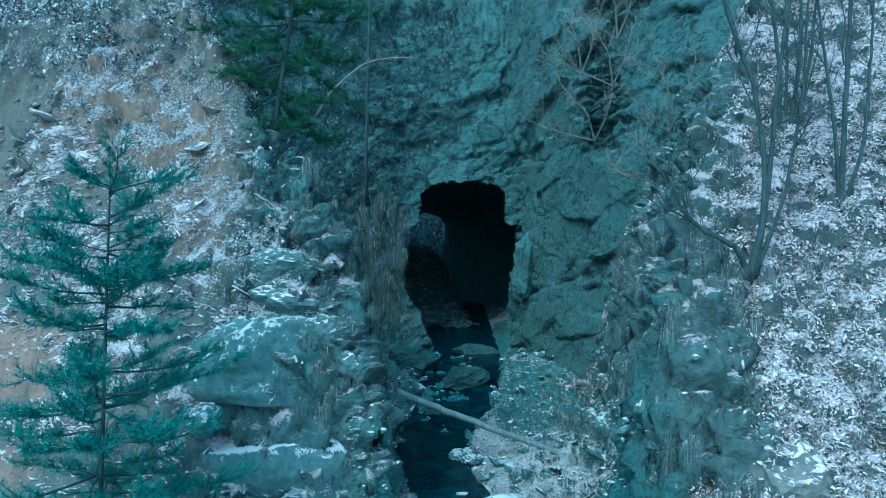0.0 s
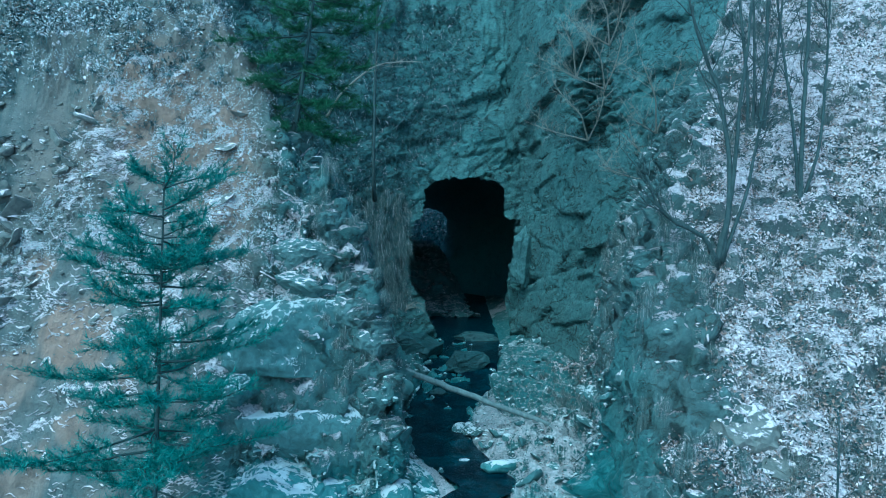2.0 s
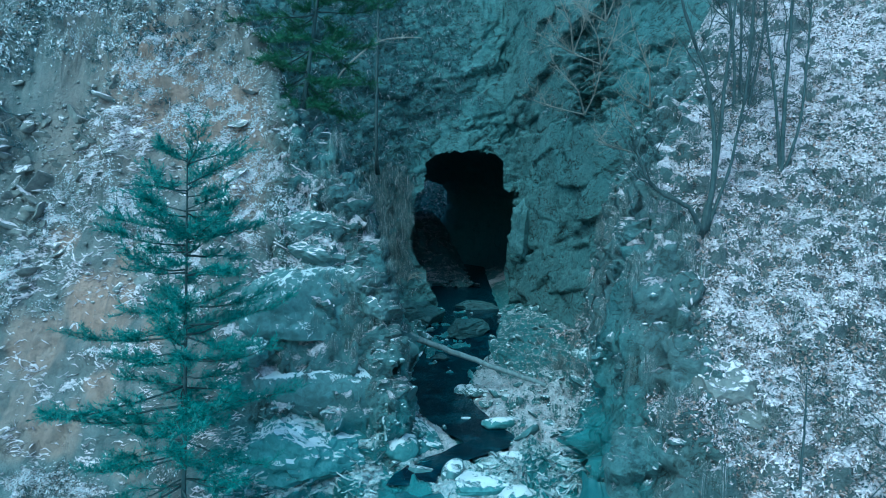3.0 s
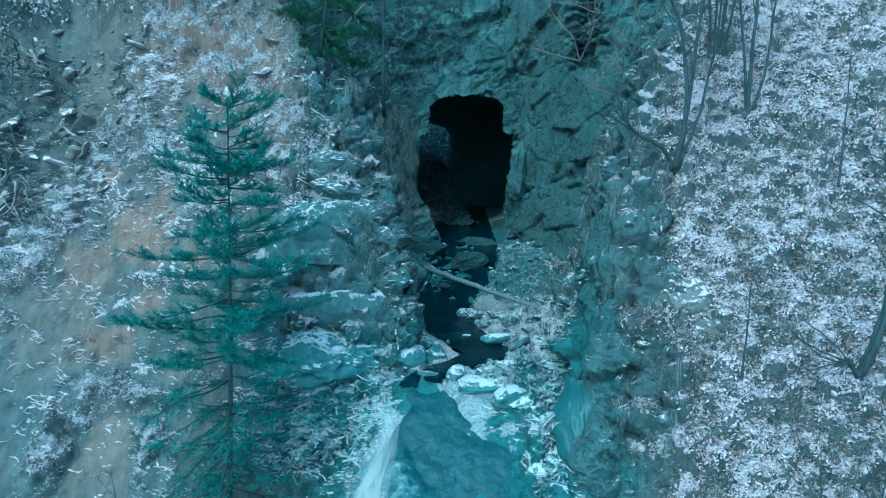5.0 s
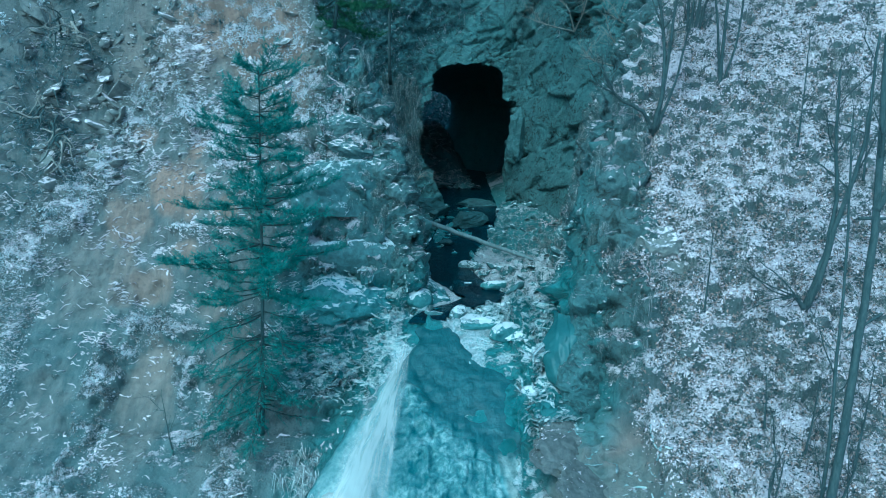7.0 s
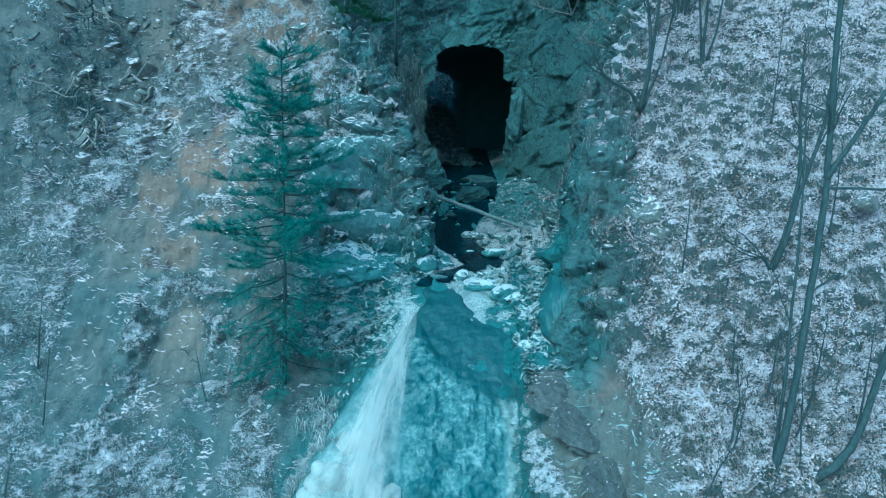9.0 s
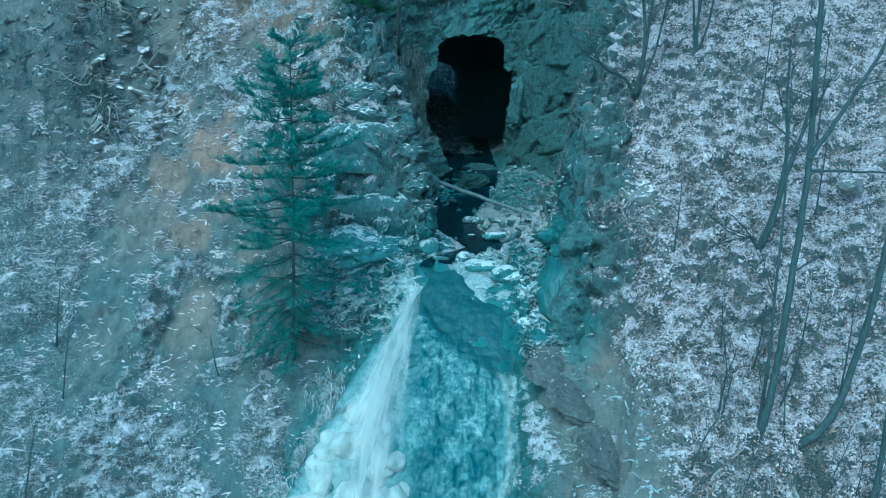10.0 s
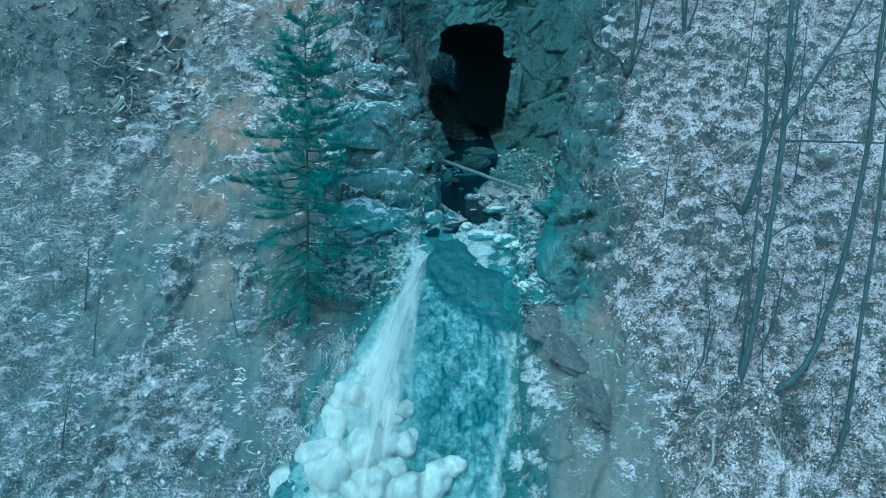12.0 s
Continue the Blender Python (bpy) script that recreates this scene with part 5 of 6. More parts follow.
y_arch = np.interp(fx, (-3.2, -2.4, -1.6, -1.2, -0.7, 0.5, 1.2, 2.1), (12.9, 13.4, 13.6, 13.0, 12.1, 11.5, 11.0, 9.9))
dark_f = step(-0.6, 0.5, fy_ + 0.8 * warp_f - y_arch)
rim_x = np.interp(fy_, (5, 7.8, 8.8, 10.1, 11.1), (0.65, 0.95, 1.5, 1.75, 1.4))
rim_f = (np.exp(-((fx - rim_x + 0.5 * warp_f) / 0.2) ** 2) + 0.9 * np.exp(-((fx - rim_x - 0.32 + 0.8 * warp_f) / 0.1) ** 2)) * step(11.4, 10.6, fy_)
edge_f = np.sin(np.pi * fu).clip(0, 1)
crust_f = (1 - pale_f) * (1 - dark_f)
k1 = cells(fp, 0.85, 521)[0]
m1 = cells(fp, 0.36, 523)[0]
n1_ = cells(fp, 0.28, 527)[0]
low_f = step(11.0, 8.5, fy_)
off = 0.06 + (0.17 * crust_f + 0.25 * pale_f) * edge_f ** 0.5 + 0.12 * fbm(fp, 0.7, 5, 505)
off = off - 0.25 * pale_f * step(9.2, 8.4, fy_) + pale_f * low_f * (0.3 * (0.6 - k1.clip(0, 0.9) ** 2) + 0.13 * (0.5 - m1.clip(0, 0.9) ** 2))
off = off + crust_f * (0.22 * fbm(fp, 0.55, 5, 507, True) + 0.16 * (0.5 - n1_.clip(0, 0.9) ** 2) + 0.12 * (0.5 - m1.clip(0, 0.9) ** 2))
off = off * edge_f ** 0.3 - 0.15 * (1 - edge_f) ** 4
fall_ice = mesh_from("fall_ice", fp + fnn * off[:, None], grid_faces(330, 280), fall_material(), True)
run_x = np.interp(fy_, (5, 8, 9.2, 10.3, 11.8, 13.5, 14.7, 15.6), (-4.4, -4.2, -3.7, -3.1, -2.6, -2.05, -1.8, -1.45))
run_w = np.interp(fy_, (6, 8, 10, 12, 14, 15.5), (2.4, 1.8, 1.0, 0.55, 0.26, 0.16))
run_f = np.exp(-((fx + 0.3 * warp_f - run_x) / run_w) ** 2) * step(15.9, 14.6, fy_)
white_f = np.maximum(np.maximum(pale_f * (0.16 + 0.62 * run_f), 0.5 * low_f * step(0.1, 0.45, fbm(fp, 0.8, 4, 559))), rim_f.clip(0, 1)) * (1 - 0.6 * step(1.0, 0.2, fx - FALL_L(fy_)) * step(8, 10, fy_))
cov = np.stack([np.minimum(1, 3.2 * edge_f) * step(15.75, 15.2, fy_), white_f, dark_f * (1 - pale_f * 0.6), np.ones_like(fx)], 1).astype(np.float32)
fall_ice.data.color_attributes.new("cover", "FLOAT_COLOR", "POINT").data.foreach_set("color", cov.ravel())
tagged(fall_ice, "frozen waterfall of crusted teal ice with a pale apron", "ice", kind="structure")

vp, vn, vu = fall_grid(lambda y: np.interp(y, (6.5, 8.5, 10, 11.7, 13, 14.6, 15.8), (-6.0, -4.9, -4.0, -3.05, -2.4, -1.95, -1.6)), lambda y: np.interp(y, (6.5, 8.5, 10, 11.7, 13, 14.6, 15.8), (-1.6, -1.6, -1.55, -1.5, -1.4, -1.5, -1.25)), 6.5, 15.8, 120, 60, 507, 0.0)
ridge = np.sin(np.pi * vu).clip(0, 1)
veil = mesh_from("falling_water", vp + vn * (0.2 + 0.5 * step(14.8, 12.0, vp[:, 1]) + 0.35 * step(11.5, 9.0, vp[:, 1]) + 0.12 * ridge + 0.05 * fbm(vp, 0.5, 2, 531))[:, None], grid_faces(120, 60), veil_material(), True)
cov = np.stack([ridge * step(5.2, 9.5, vp[:, 1]) * step(15.6, 13.4, vp[:, 1]), vu, vu * 0, vu * 0 + 1], 1).astype(np.float32)
veil.data.color_attributes.new("cover", "FLOAT_COLOR", "POINT").data.foreach_set("color", cov.ravel())
tagged(veil, "thin white water falling and fanning out over the ice", "water", kind="structure")


def seep_material():
    m, nt, bsdf = material("clear_teal_ice", 0.5)
    n = noise_of(nt, 1.6, 5.0, 0.6, 0.6)
    nt.links.new(ramp(nt, n, [(0.3, (0.034, 0.09, 0.095)), (0.7, (0.07, 0.155, 0.16))]), bsdf.inputs["Base Color"])
    bump(nt, bsdf, noise_of(nt, 4.0, 5.0, 0.6), 0.3, 0.06)
    return m


# a frozen seep hanging down the foot of the rib
su, sv = np.meshgrid(np.linspace(-1, 1, 40), np.linspace(0, 1, 60), indexing="ij")
s_z = -2.7 - 2.3 * sv
s_p = np.stack([su * 3, s_z, su * 0], -1).reshape(-1, 3)
s_w = (0.62 + 0.2 * sv + 0.25 * fbm(s_p, 0.9, 2, 541).reshape(su.shape))
s_x = 3.75 - 0.1 * sv + su * s_w * (0.3 + 0.7 * np.sin(np.pi * (0.12 + 0.8 * sv)))
s_y = np.interp(s_z, (-4.9, -3.3, -2.6), (12.15, 13.05, 13.45)) + 0.8 * np.abs(su) ** 3 + 0.6 * step(0.3, 0.0, sv) ** 2 + 0.7 * step(0.8, 1.0, sv) ** 2 + 0.14 * fbm(s_p, 0.45, 4, 547).reshape(su.shape) + 0.05 * fbm(s_p, 0.9, 2, 543).reshape(su.shape)
seep_ice = mesh_from("frozen_seep", np.stack([s_x, s_y, s_z], -1).reshape(-1, 3), grid_faces(40, 60), seep_material(), True)
tagged(seep_ice, "smooth teal sheet of frozen seepage on the rock", "ice", kind="structure")


def bulb_material():
    m, nt, bsdf = material("frozen_spray", 0.6)
    bsdf.inputs["Subsurface Weight"].default_value = 0.5
    bsdf.inputs["Subsurface Radius"].default_value = (0.25, 0.35, 0.36)
    bsdf.inputs["Subsurface Scale"].default_value = 0.6
    n = noise_of(nt, 1.7, 6.0, 0.65)
    nt.links.new(ramp(nt, n, [(0.35, (0.36, 0.41, 0.39)), (0.65, (0.6, 0.62, 0.595))]), bsdf.inputs["Base Color"])
    bump(nt, bsdf, noise_of(nt, 6.0, 8.0, 0.72), 0.5, 0.08)
    return m


BULBICE = bulb_material()


def ice_bulb(at, size, seed, lobes):
    """A lump of frozen spray: round lobes grown together."""
    bm = bmesh.new()
    bmesh.ops.create_icosphere(bm, subdivisions=4, radius=1.0)
    d = np.array([q.co[:] for q in bm.verts])
    f = np.array([[q.index for q in w.verts] for w in bm.faces])
    bm.free()
    r = np.random.default_rng(seed)
    reach = np.zeros(len(d))
    for _ in range(lobes):
        c = r.normal(size=3)
        c *= r.uniform(0.35, 0.8) / np.linalg.norm(c) * np.array((1.2, 0.7, 0.8))
        rad = r.uniform(0.4, 0.85) - 0.4 * np.linalg.norm(c)
        along = d @ c
        reach += np.maximum(0.05, along + np.sqrt(np.maximum(0, rad ** 2 - c @ c + along ** 2))) ** 8
    reach = reach ** (1 / 8) * (0.85 + 0.05 * fbm(d + seed, 0.25, 4, seed + 2, True) + 0.16 * fbm(d + seed, 0.8, 3, seed))
    knobs = cells(d * reach[:, None] + seed, 0.42, seed + 4)[0]
    reach = reach * (1.04 - 0.2 * knobs.clip(0, 0.9) ** 2)
    ob = mesh_from("ice_bulb", d * reach[:, None] * size, f, BULBICE, True)
    ob.location = at
    return tagged(ob, "rounded bulb of pale frozen spray on the fall", "ice bulb", "ice bulbs of the fall")


BULBS = ((-3.2, 9.6, -7.3, 0.7, 5), (-3.89, 8.8, -8.07, 0.95, 6), (-4.63, 8.26, -8.89, 0.95, 5), (-5.17, 7.86, -9.64, 1.3, 6), (-5.78, 7.6, -10.68, 1.2, 6), (-4.31, 7.26, -10.46, 1.4, 7), (-3.4, 7.8, -9.39, 1.05, 6),
         (-2.37, 8.49, -8.35, 0.62, 6), (-2.66, 8.32, -8.69, 0.55, 5), (-2.19, 8.5, -9.0, 0.65, 9), (-1.68, 8.3, -9.38, 0.8, 12), (-2.43, 7.82, -9.39, 0.7, 10), (-2.64, 7.7, -10.2, 0.85, 9), (-2.02, 7.34, -10.59, 1.0, 12), (-1.06, 7.45, -10.43, 0.95, 12),
         (-3.35, 7.28, -10.36, 0.9, 6), (-0.55, 7.6, -9.98, 0.6, 12))
for k, (bx, by, bz, br, lobes) in enumerate(BULBS):
    sink = 0.35 if bx > -4.4 else 0.6
    ice_bulb((bx, by + sink * br, bz - 0.6 * sink * br), br, 600 + k, lobes + 3)


w_edge = view * step(0.3, 0.6, fbm(g_c, 1.5, 3, 361) + 0.35) * step(1.1, 0.1, np.abs(gx_ - np.interp(gz_, (-13, -9, -7, -5), (-7.6, -5.6, -4.4, -3.0)))) * (gz_ < -7) * (gz_ > -13)
FROST = grass_material("frosted_grass", (0.22, 0.24, 0.24), (0.45, 0.48, 0.48))
tufts("frosted_grass", w_edge, 50, 34, 0.7, FROST, "frosted grass and icicles hanging beside the fall", 0.014, droop=1.6)


# ---- wood ----
def bark_material(name, dark, pale, scale=14.0):
    m, nt, bsdf = material(name, 0.85)
    g = add(nt, "ShaderNodeNewGeometry")
    mp = nt.nodes.new("ShaderNodeMapping")
    mp.inputs["Scale"].default_value = (1, 1, 0.25)
    nt.links.new(g.outputs["Position"], mp.inputs["Vector"])
    n = noise_of(nt, scale, 6.0, 0.65, 0.0, mp.outputs["Vector"])
    nt.links.new(ramp(nt, n, [(0.3, dark), (0.72, pale)]), bsdf.inputs["Base Color"])
    bump(nt, bsdf, n, 0.6, 0.03)
    return m


BARK = bark_material("grey_bark", (0.03, 0.05, 0.053), (0.095, 0.125, 0.125))
PALEBARK = bark_material("pale_bark", (0.2, 0.19, 0.17), (0.42, 0.4, 0.36))
PINEBARK = bark_material("pine_bark", (0.024, 0.044, 0.046), (0.062, 0.095, 0.097))
LOGWOOD = bark_material("weathered_log", (0.1, 0.13, 0.135), (0.25, 0.3, 0.305), 9.0)


def twig_path(r, start, d, length, n, droop=0.0, wander=0.25):
    pts = [np.asarray(start, float)]
    d = np.asarray(d, float) / np.linalg.norm(d)
    for _ in range(n - 1):
        d = d + wander * r.normal(size=3) / math.sqrt(n) * 1.2 + np.array([0, 0, -droop]) / n
        d /= np.linalg.norm(d)
        pts.append(pts[-1] + d * length / (n - 1))
    return np.array(pts)


def twigs_on(geo, r, path, count, length, radius, levels=2, rise=0.5, lo=0.3):
    for _ in range(count):
        k = r.integers(int(len(path) * lo), len(path))
        along = path[min(k + 1, len(path) - 1)] - path[max(k - 1, 0)]
        d = along / max(np.linalg.norm(along), 1e-6) * 0.6 + r.normal(size=3) * 0.8 + np.array([0, 0, rise])
        L = length * r.uniform(0.4, 1.2)
        tw = twig_path(r, path[k], d, L, 6, 0.0)
        tube(geo, tw, np.linspace(radius, radius * 0.3, 6), 3)
        if levels > 1:
            twigs_on(geo, r, tw, 3, L * 0.5, radius * 0.55, levels - 1, rise, 0.2)


def bare_tree(name, stems, label, seed, mat=BARK, twigs=14, twig_len=1.3, group="bare trees of the slope"):
    """Stems are (places, radius at the foot, radius at the top); each gets limbs of its own."""
    r = np.random.default_rng(seed)
    at = np.array(stems[0][0][0])
    t = thing(name, at, label, "tree", group)
    for k, (pts, r0, r1) in enumerate(stems):
        path = bend(pts, 22)
        path[1:-1] += r.normal(size=(20, 3)) * r0 * 0.12
        rad = np.linspace(r0, r1, 22)
        rad[:3] *= (1.5, 1.25, 1.1)
        geo = Geo()
        tube(geo, path, rad, 8)
        trunk = local(geo, at).make("trunk" if k == 0 else "stem", mat, t)
        limbs = []
        for j in range(max(2, twigs // 4)):
            i = int(r.integers(8, 21))
            d = (path[min(i + 1, 21)] - path[i - 1])
            d = d / np.linalg.norm(d) * 0.8 + r.normal(size=3) * np.array((0.8, 0.5, 0.3)) + np.array((0, 0, 0.25))
            lp = twig_path(r, path[i], d, twig_len * r.uniform(0.9, 1.7), 9, -0.2, 0.3)
            g2 = Geo()
            tube(g2, lp, np.linspace(rad[i] * 0.45, rad[i] * 0.12 + 0.003, 9), 5)
            local(g2, at).make("limb", mat, trunk)
            limbs.append(lp)
        g3 = Geo()
        for lp in limbs:
            twigs_on(g3, r, lp, 5, twig_len * 0.6, 0.009, 2)
        twigs_on(g3, r, path, twigs, twig_len * 0.8, 0.011, 2, 0.5, 0.35)
        tagged(local(g3, at).make("twig_spray", mat, trunk), kind="stuff")
    return t


bare_tree("bare_tree", ((((8.98, 7.75, -7.4), (9.07, 7.55, -6.75), (9.32, 7.5, -4.7), (9.48, 7.5, -2.3), (9.65, 7.5, 0.4), (9.6, 7.5, 3.4), (9.55, 7.5, 5.1), (9.6, 7.5, 10)), 0.112, 0.055),
                        (((9.05, 7.8, -7.2), (9.12, 7.65, -4.7), (9.15, 7.7, -2.0), (9.18, 7.7, 0.1), (9.1, 7.8, 3.5)), 0.055, 0.022),
                        (((9.62, 7.5, 1.4), (10.3, 7.5, 2.5), (11.2, 7.5, 4.1), (12, 7.5, 6)), 0.07, 0.035)), "tall bare grey tree rising in two stems from the leafy slope", 21, twigs=10)
bare_tree("bare_tree", ((((10.2, 7.75, -7.35), (10.6, 7.7, -7.3), (10.95, 7.72, -7.15), (11.25, 7.85, -6.85), (11.6, 7.95, -6.15), (11.86, 8.1, -5.1), (12.38, 8.1, -2.5), (12.62, 8.1, 0.35), (12.65, 8.1, 2.9), (12.7, 8.1, 9)), 0.105, 0.05),), "bare grey tree with a bent foot on the leafy slope", 22, twigs=10)
bare_tree("bare_tree", ((((11.75, 6.7, -10.7), (12.08, 6.6, -8.2), (12.16, 6.6, -6.0), (12.15, 6.6, -3.8), (12.3, 6.6, -2.2), (12.27, 6.6, 0.2), (12.3, 6.6, 8)), 0.08, 0.04),), "slender bare tree beside the bent one", 23, twigs=8)
bare_tree("bare_tree", ((((10.3, 11.7, -2.0), (10.4, 11.4, -1.6), (10.65, 11.3, -0.8), (10.77, 11.2, 0.5), (11.05, 11.1, 1.5), (11.34, 11.0, 2.9), (11.5, 11, 6)), 0.095, 0.03),
                        (((10.4, 11.6, -1.8), (10.71, 11.3, -0.2), (10.83, 11.2, 1.45), (10.65, 11.2, 2.9), (10.5, 11, 5)), 0.09, 0.03),
                        (((10.25, 11.5, -1.8), (9.9, 11.3, -1.4), (9.5, 11.2, -1.5)), 0.07, 0.04)), "bare forked tree with exposed roots on the leafy slope", 24, twigs=16)
bare_tree("bare_shrub_tree", ((((6.85, 15.9, 3.3), (7.0, 15.5, 4.5), (7.05, 15.4, 5.8), (6.8, 15.3, 7.6), (6.2, 15.2, 8.9), (5.8, 15, 10.5)), 0.085, 0.025),
                              (((6.95, 15.8, 3.5), (7.1, 15.4, 5.4), (7.24, 15.3, 7.3), (7.45, 15.2, 9.0), (7.6, 15.2, 11)), 0.075, 0.025),
                              (((6.8, 15.8, 3.5), (6.44, 15.4, 4.05), (6.0, 15.3, 4.3), (5.56, 15.2, 4.45), (5.2, 15.2, 4.8), (4.9, 15.2, 5.6)), 0.075, 0.03),
                              (((7.0, 15.8, 3.6), (7.5, 15.5, 5.2), (7.9, 15.4, 7.5), (8.0, 15.3, 10)), 0.05, 0.02)), "bare many-stemmed tree with dark roots over the rock edge", 25, twigs=34, twig_len=1.1)
bare_tree("bare_shrub_tree", ((((9.5, 16.9, 4.8), (9.4, 16.6, 6.3), (9.5, 16.5, 8.4), (9.6, 16.5, 10), (9.7, 16.5, 13)), 0.07, 0.03),
                              (((9.5, 16.9, 4.9), (9.24, 16.6, 6.8), (8.99, 16.5, 8.4), (8.7, 16.5, 11)), 0.055, 0.02),
                              (((9.5, 16.9, 4.9), (9.9, 16.6, 6.5), (10.1, 16.6, 8.5), (10.2, 16.5, 11)), 0.05, 0.02)), "bare young tree forking from the snowy slope", 26, twigs=20)
bare_tree("bare_shrub_tree", ((((8.88, 18.1, 6.8), (8.96, 17.6, 8.7), (9.03, 17.6, 10.4), (9.1, 17.5, 14)), 0.06, 0.03),
                              (((8.65, 18.1, 6.8), (8.46, 17.6, 8.7), (8.29, 17.6, 10.3), (8.0, 17.5, 14)), 0.055, 0.03),
                              (((8.8, 18.1, 6.8), (8.7, 17.7, 9), (8.65, 17.6, 14)), 0.05, 0.02),
                              (((9.0, 18.1, 6.9), (9.3, 17.7, 9), (9.7, 17.6, 13)), 0.05, 0.02)), "clump of bare grey stems on the upper slope", 27, twigs=14)
for k, (sx, sy, sz, h, ln) in enumerate(((7.5, 11.9, -2.1, 2.6, 0.1), (9.5, 9.4, -5.5, 2.2, 0.2), (8.6, 9.9, -4.9, 1.6, -0.1), (12.6, 12.4, -0.8, 3.2, 0.1), (8.0, 8.2, -7.0, 2.0, 0.3), (13.5, 14.5, 1.8, 4.0, 0.0), (11.6, 15.2, 2.9, 4.0, 0.1), (10.6, 9.0, -5.8, 3.0, 0.25), (11.9, 8.6, -6.2, 3.4, 0.1))):
    bare_tree("sapling", ((((sx, sy, sz), (sx + ln * 0.5, sy - 0.1, sz + h * 0.5), (sx + ln, sy - 0.1, sz + h)), 0.035, 0.01),), "thin bare sapling standing in the leaf litter", 40 + k, twigs=6, twig_len=0.6, group="saplings")
for k, (sx, sy, sz, h, ln) in enumerate(((-14.9, 11.9, -7.9, 3.2, 0.7), (-9.3, 12.9, -7.6, 2.2, -0.2), (-16.2, 14.0, -6.4, 3.0, 0.6), (-14.9, 9.1, -10.6, 3.4, 0.9))):
    bare_tree("sapling", ((((sx, sy, sz), (sx + ln * 0.5, sy - 0.15, sz + h * 0.5), (sx + ln, sy - 0.2, sz + h)), 0.035, 0.01),), "thin bare sapling on the snowy bank", 60 + k, twigs=8, twig_len=0.7, group="saplings")
r_sap = np.random.default_rng(91)
for k in range(13):
    sx, sy = r_sap.uniform(6.3, 12.4), r_sap.uniform(5.4, 8.6)
    sz = float(height(np.array([sx]), np.array([sy]))[0]) - 0.05
    h, ln, bow = r_sap.uniform(1.4, 3.0), r_sap.uniform(-0.5, 0.9), r_sap.uniform(-0.25, 0.25)
    bare_tree("sapling", ((((sx, sy, sz), (sx + ln * 0.4 + bow, sy - 0.1, sz + h * 0.5), (sx + ln, sy - 0.15, sz + h)), r_sap.uniform(0.018, 0.035), 0.007),), "thin dark sapling with bare twigs low on the leafy slope", 140 + k, twigs=8, twig_len=0.7, group="saplings")
bare_tree("bare_tree", ((((-3.98, 35.2, 6.9), (-3.97, 34.2, 8.2), (-3.88, 34, 12.8), (-3.75, 34, 17), (-3.6, 34, 21)), 0.09, 0.05),), "slim grey trunk in front of the cliff", 28, twigs=10)
bare_tree("bare_shrub_tree", ((((-6.4, 34.0, 11.2), (-5.6, 33, 12.1), (-4.57, 33, 13.1), (-3.62, 33, 13.7), (-2.4, 33, 13.85), (-1.4, 33, 13.8)), 0.06, 0.02),), "pale bare branch leaning across the cliff", 29, PALEBARK, twigs=10)
for k, (sx, sy, sz, dx, h) in enumerate(((7.2, 29.6, 11.5, -1.2, 2.2), (6.6, 30.5, 9.3, -1.6, 2.0), (8.6, 27.6, 7.0, -1.4, 1.8), (7.4, 29.5, 13.5, -1.0, 2.4), (8.8, 27.2, 9.0, -0.9, 2.5), (6.2, 31.3, 12.5, -1.0, 2.4))):
    bare_tree("bare_shrub", ((((sx, sy, sz), (sx + dx * 0.3, sy - 0.9, sz + h * 0.5), (sx + dx, sy - 1.4, sz + h)), 0.045, 0.015),
                             (((sx, sy, sz), (sx + 0.3, sy - 0.8, sz + h * 0.4), (sx + 0.5, sy - 1.3, sz + h * 0.9)), 0.04, 0.015),
                             (((sx, sy, sz), (sx + dx * 0.9, sy - 0.7, sz + 0.2), (sx + dx * 1.7, sy - 1.2, sz + 0.5)), 0.035, 0.012)), "pale bare shrub growing out of the cliff", 80 + k, PALEBARK, twigs=12, twig_len=1.2, group="shrubs of the cliff")


def lying_branch(name, pts, r0, r1, label, mat, seed, cat="branch"):
    geo = Geo()
    path = bend(pts, 24)
    rr = np.random.default_rng(seed)
    path[1:-1] += rr.normal(size=(22, 3)) * r0 * 0.15
    tube(geo, path, np.linspace(r0, r1, 24), 9)
    at = path[0]
    ob = local(geo, at).make(name, mat)
    ob.location = at
    return tagged(ob, label, cat, "fallen wood")


lying_branch("log", ((-2.5, 23.3, 0.1), (-1.95, 23.2, -0.25), (1.0, 22.8, -1.3), (4.25, 22.4, -2.38)), 0.125, 0.085, "pale weathered log lying slantwise across the stream", LOGWOOD, 1, "log")
for k, pts in enumerate((((7.5, 7.05, -8.0), (8.0, 7.2, -7.55), (8.44, 7.3, -7.2)), ((9.81, 6.9, -8.2), (10.05, 6.3, -8.85), (9.85, 5.5, -9.8)), ((7.9, 6.6, -8.45), (7.8, 6.2, -9.0), (6.96, 5.5, -9.85)), ((7.4, 8.4, -6.7), (7.2, 8.8, -6.0), (7.0, 9.3, -5.4)), ((9.4, 7.3, -7.9), (10.2, 7.2, -8.0), (11.0, 7.1, -8.2)), ((5.3, 8.5, -7.7), (5.9, 7.6, -8.7), (6.4, 6.9, -9.6)), ((12.6, 11.5, -2.0), (12.0, 11.2, -2.2), (11.2, 10.9, -2.6)), ((11.6, 11.4, 0.85), (13.9, 11.5, 0.8), (16.2, 11.6, 0.75)))):
    lying_branch("fallen_branch", pts, 0.05, 0.025, "pale dead branch lying among the leaves", PALEBARK if k < 4 else BARK, 10 + k)


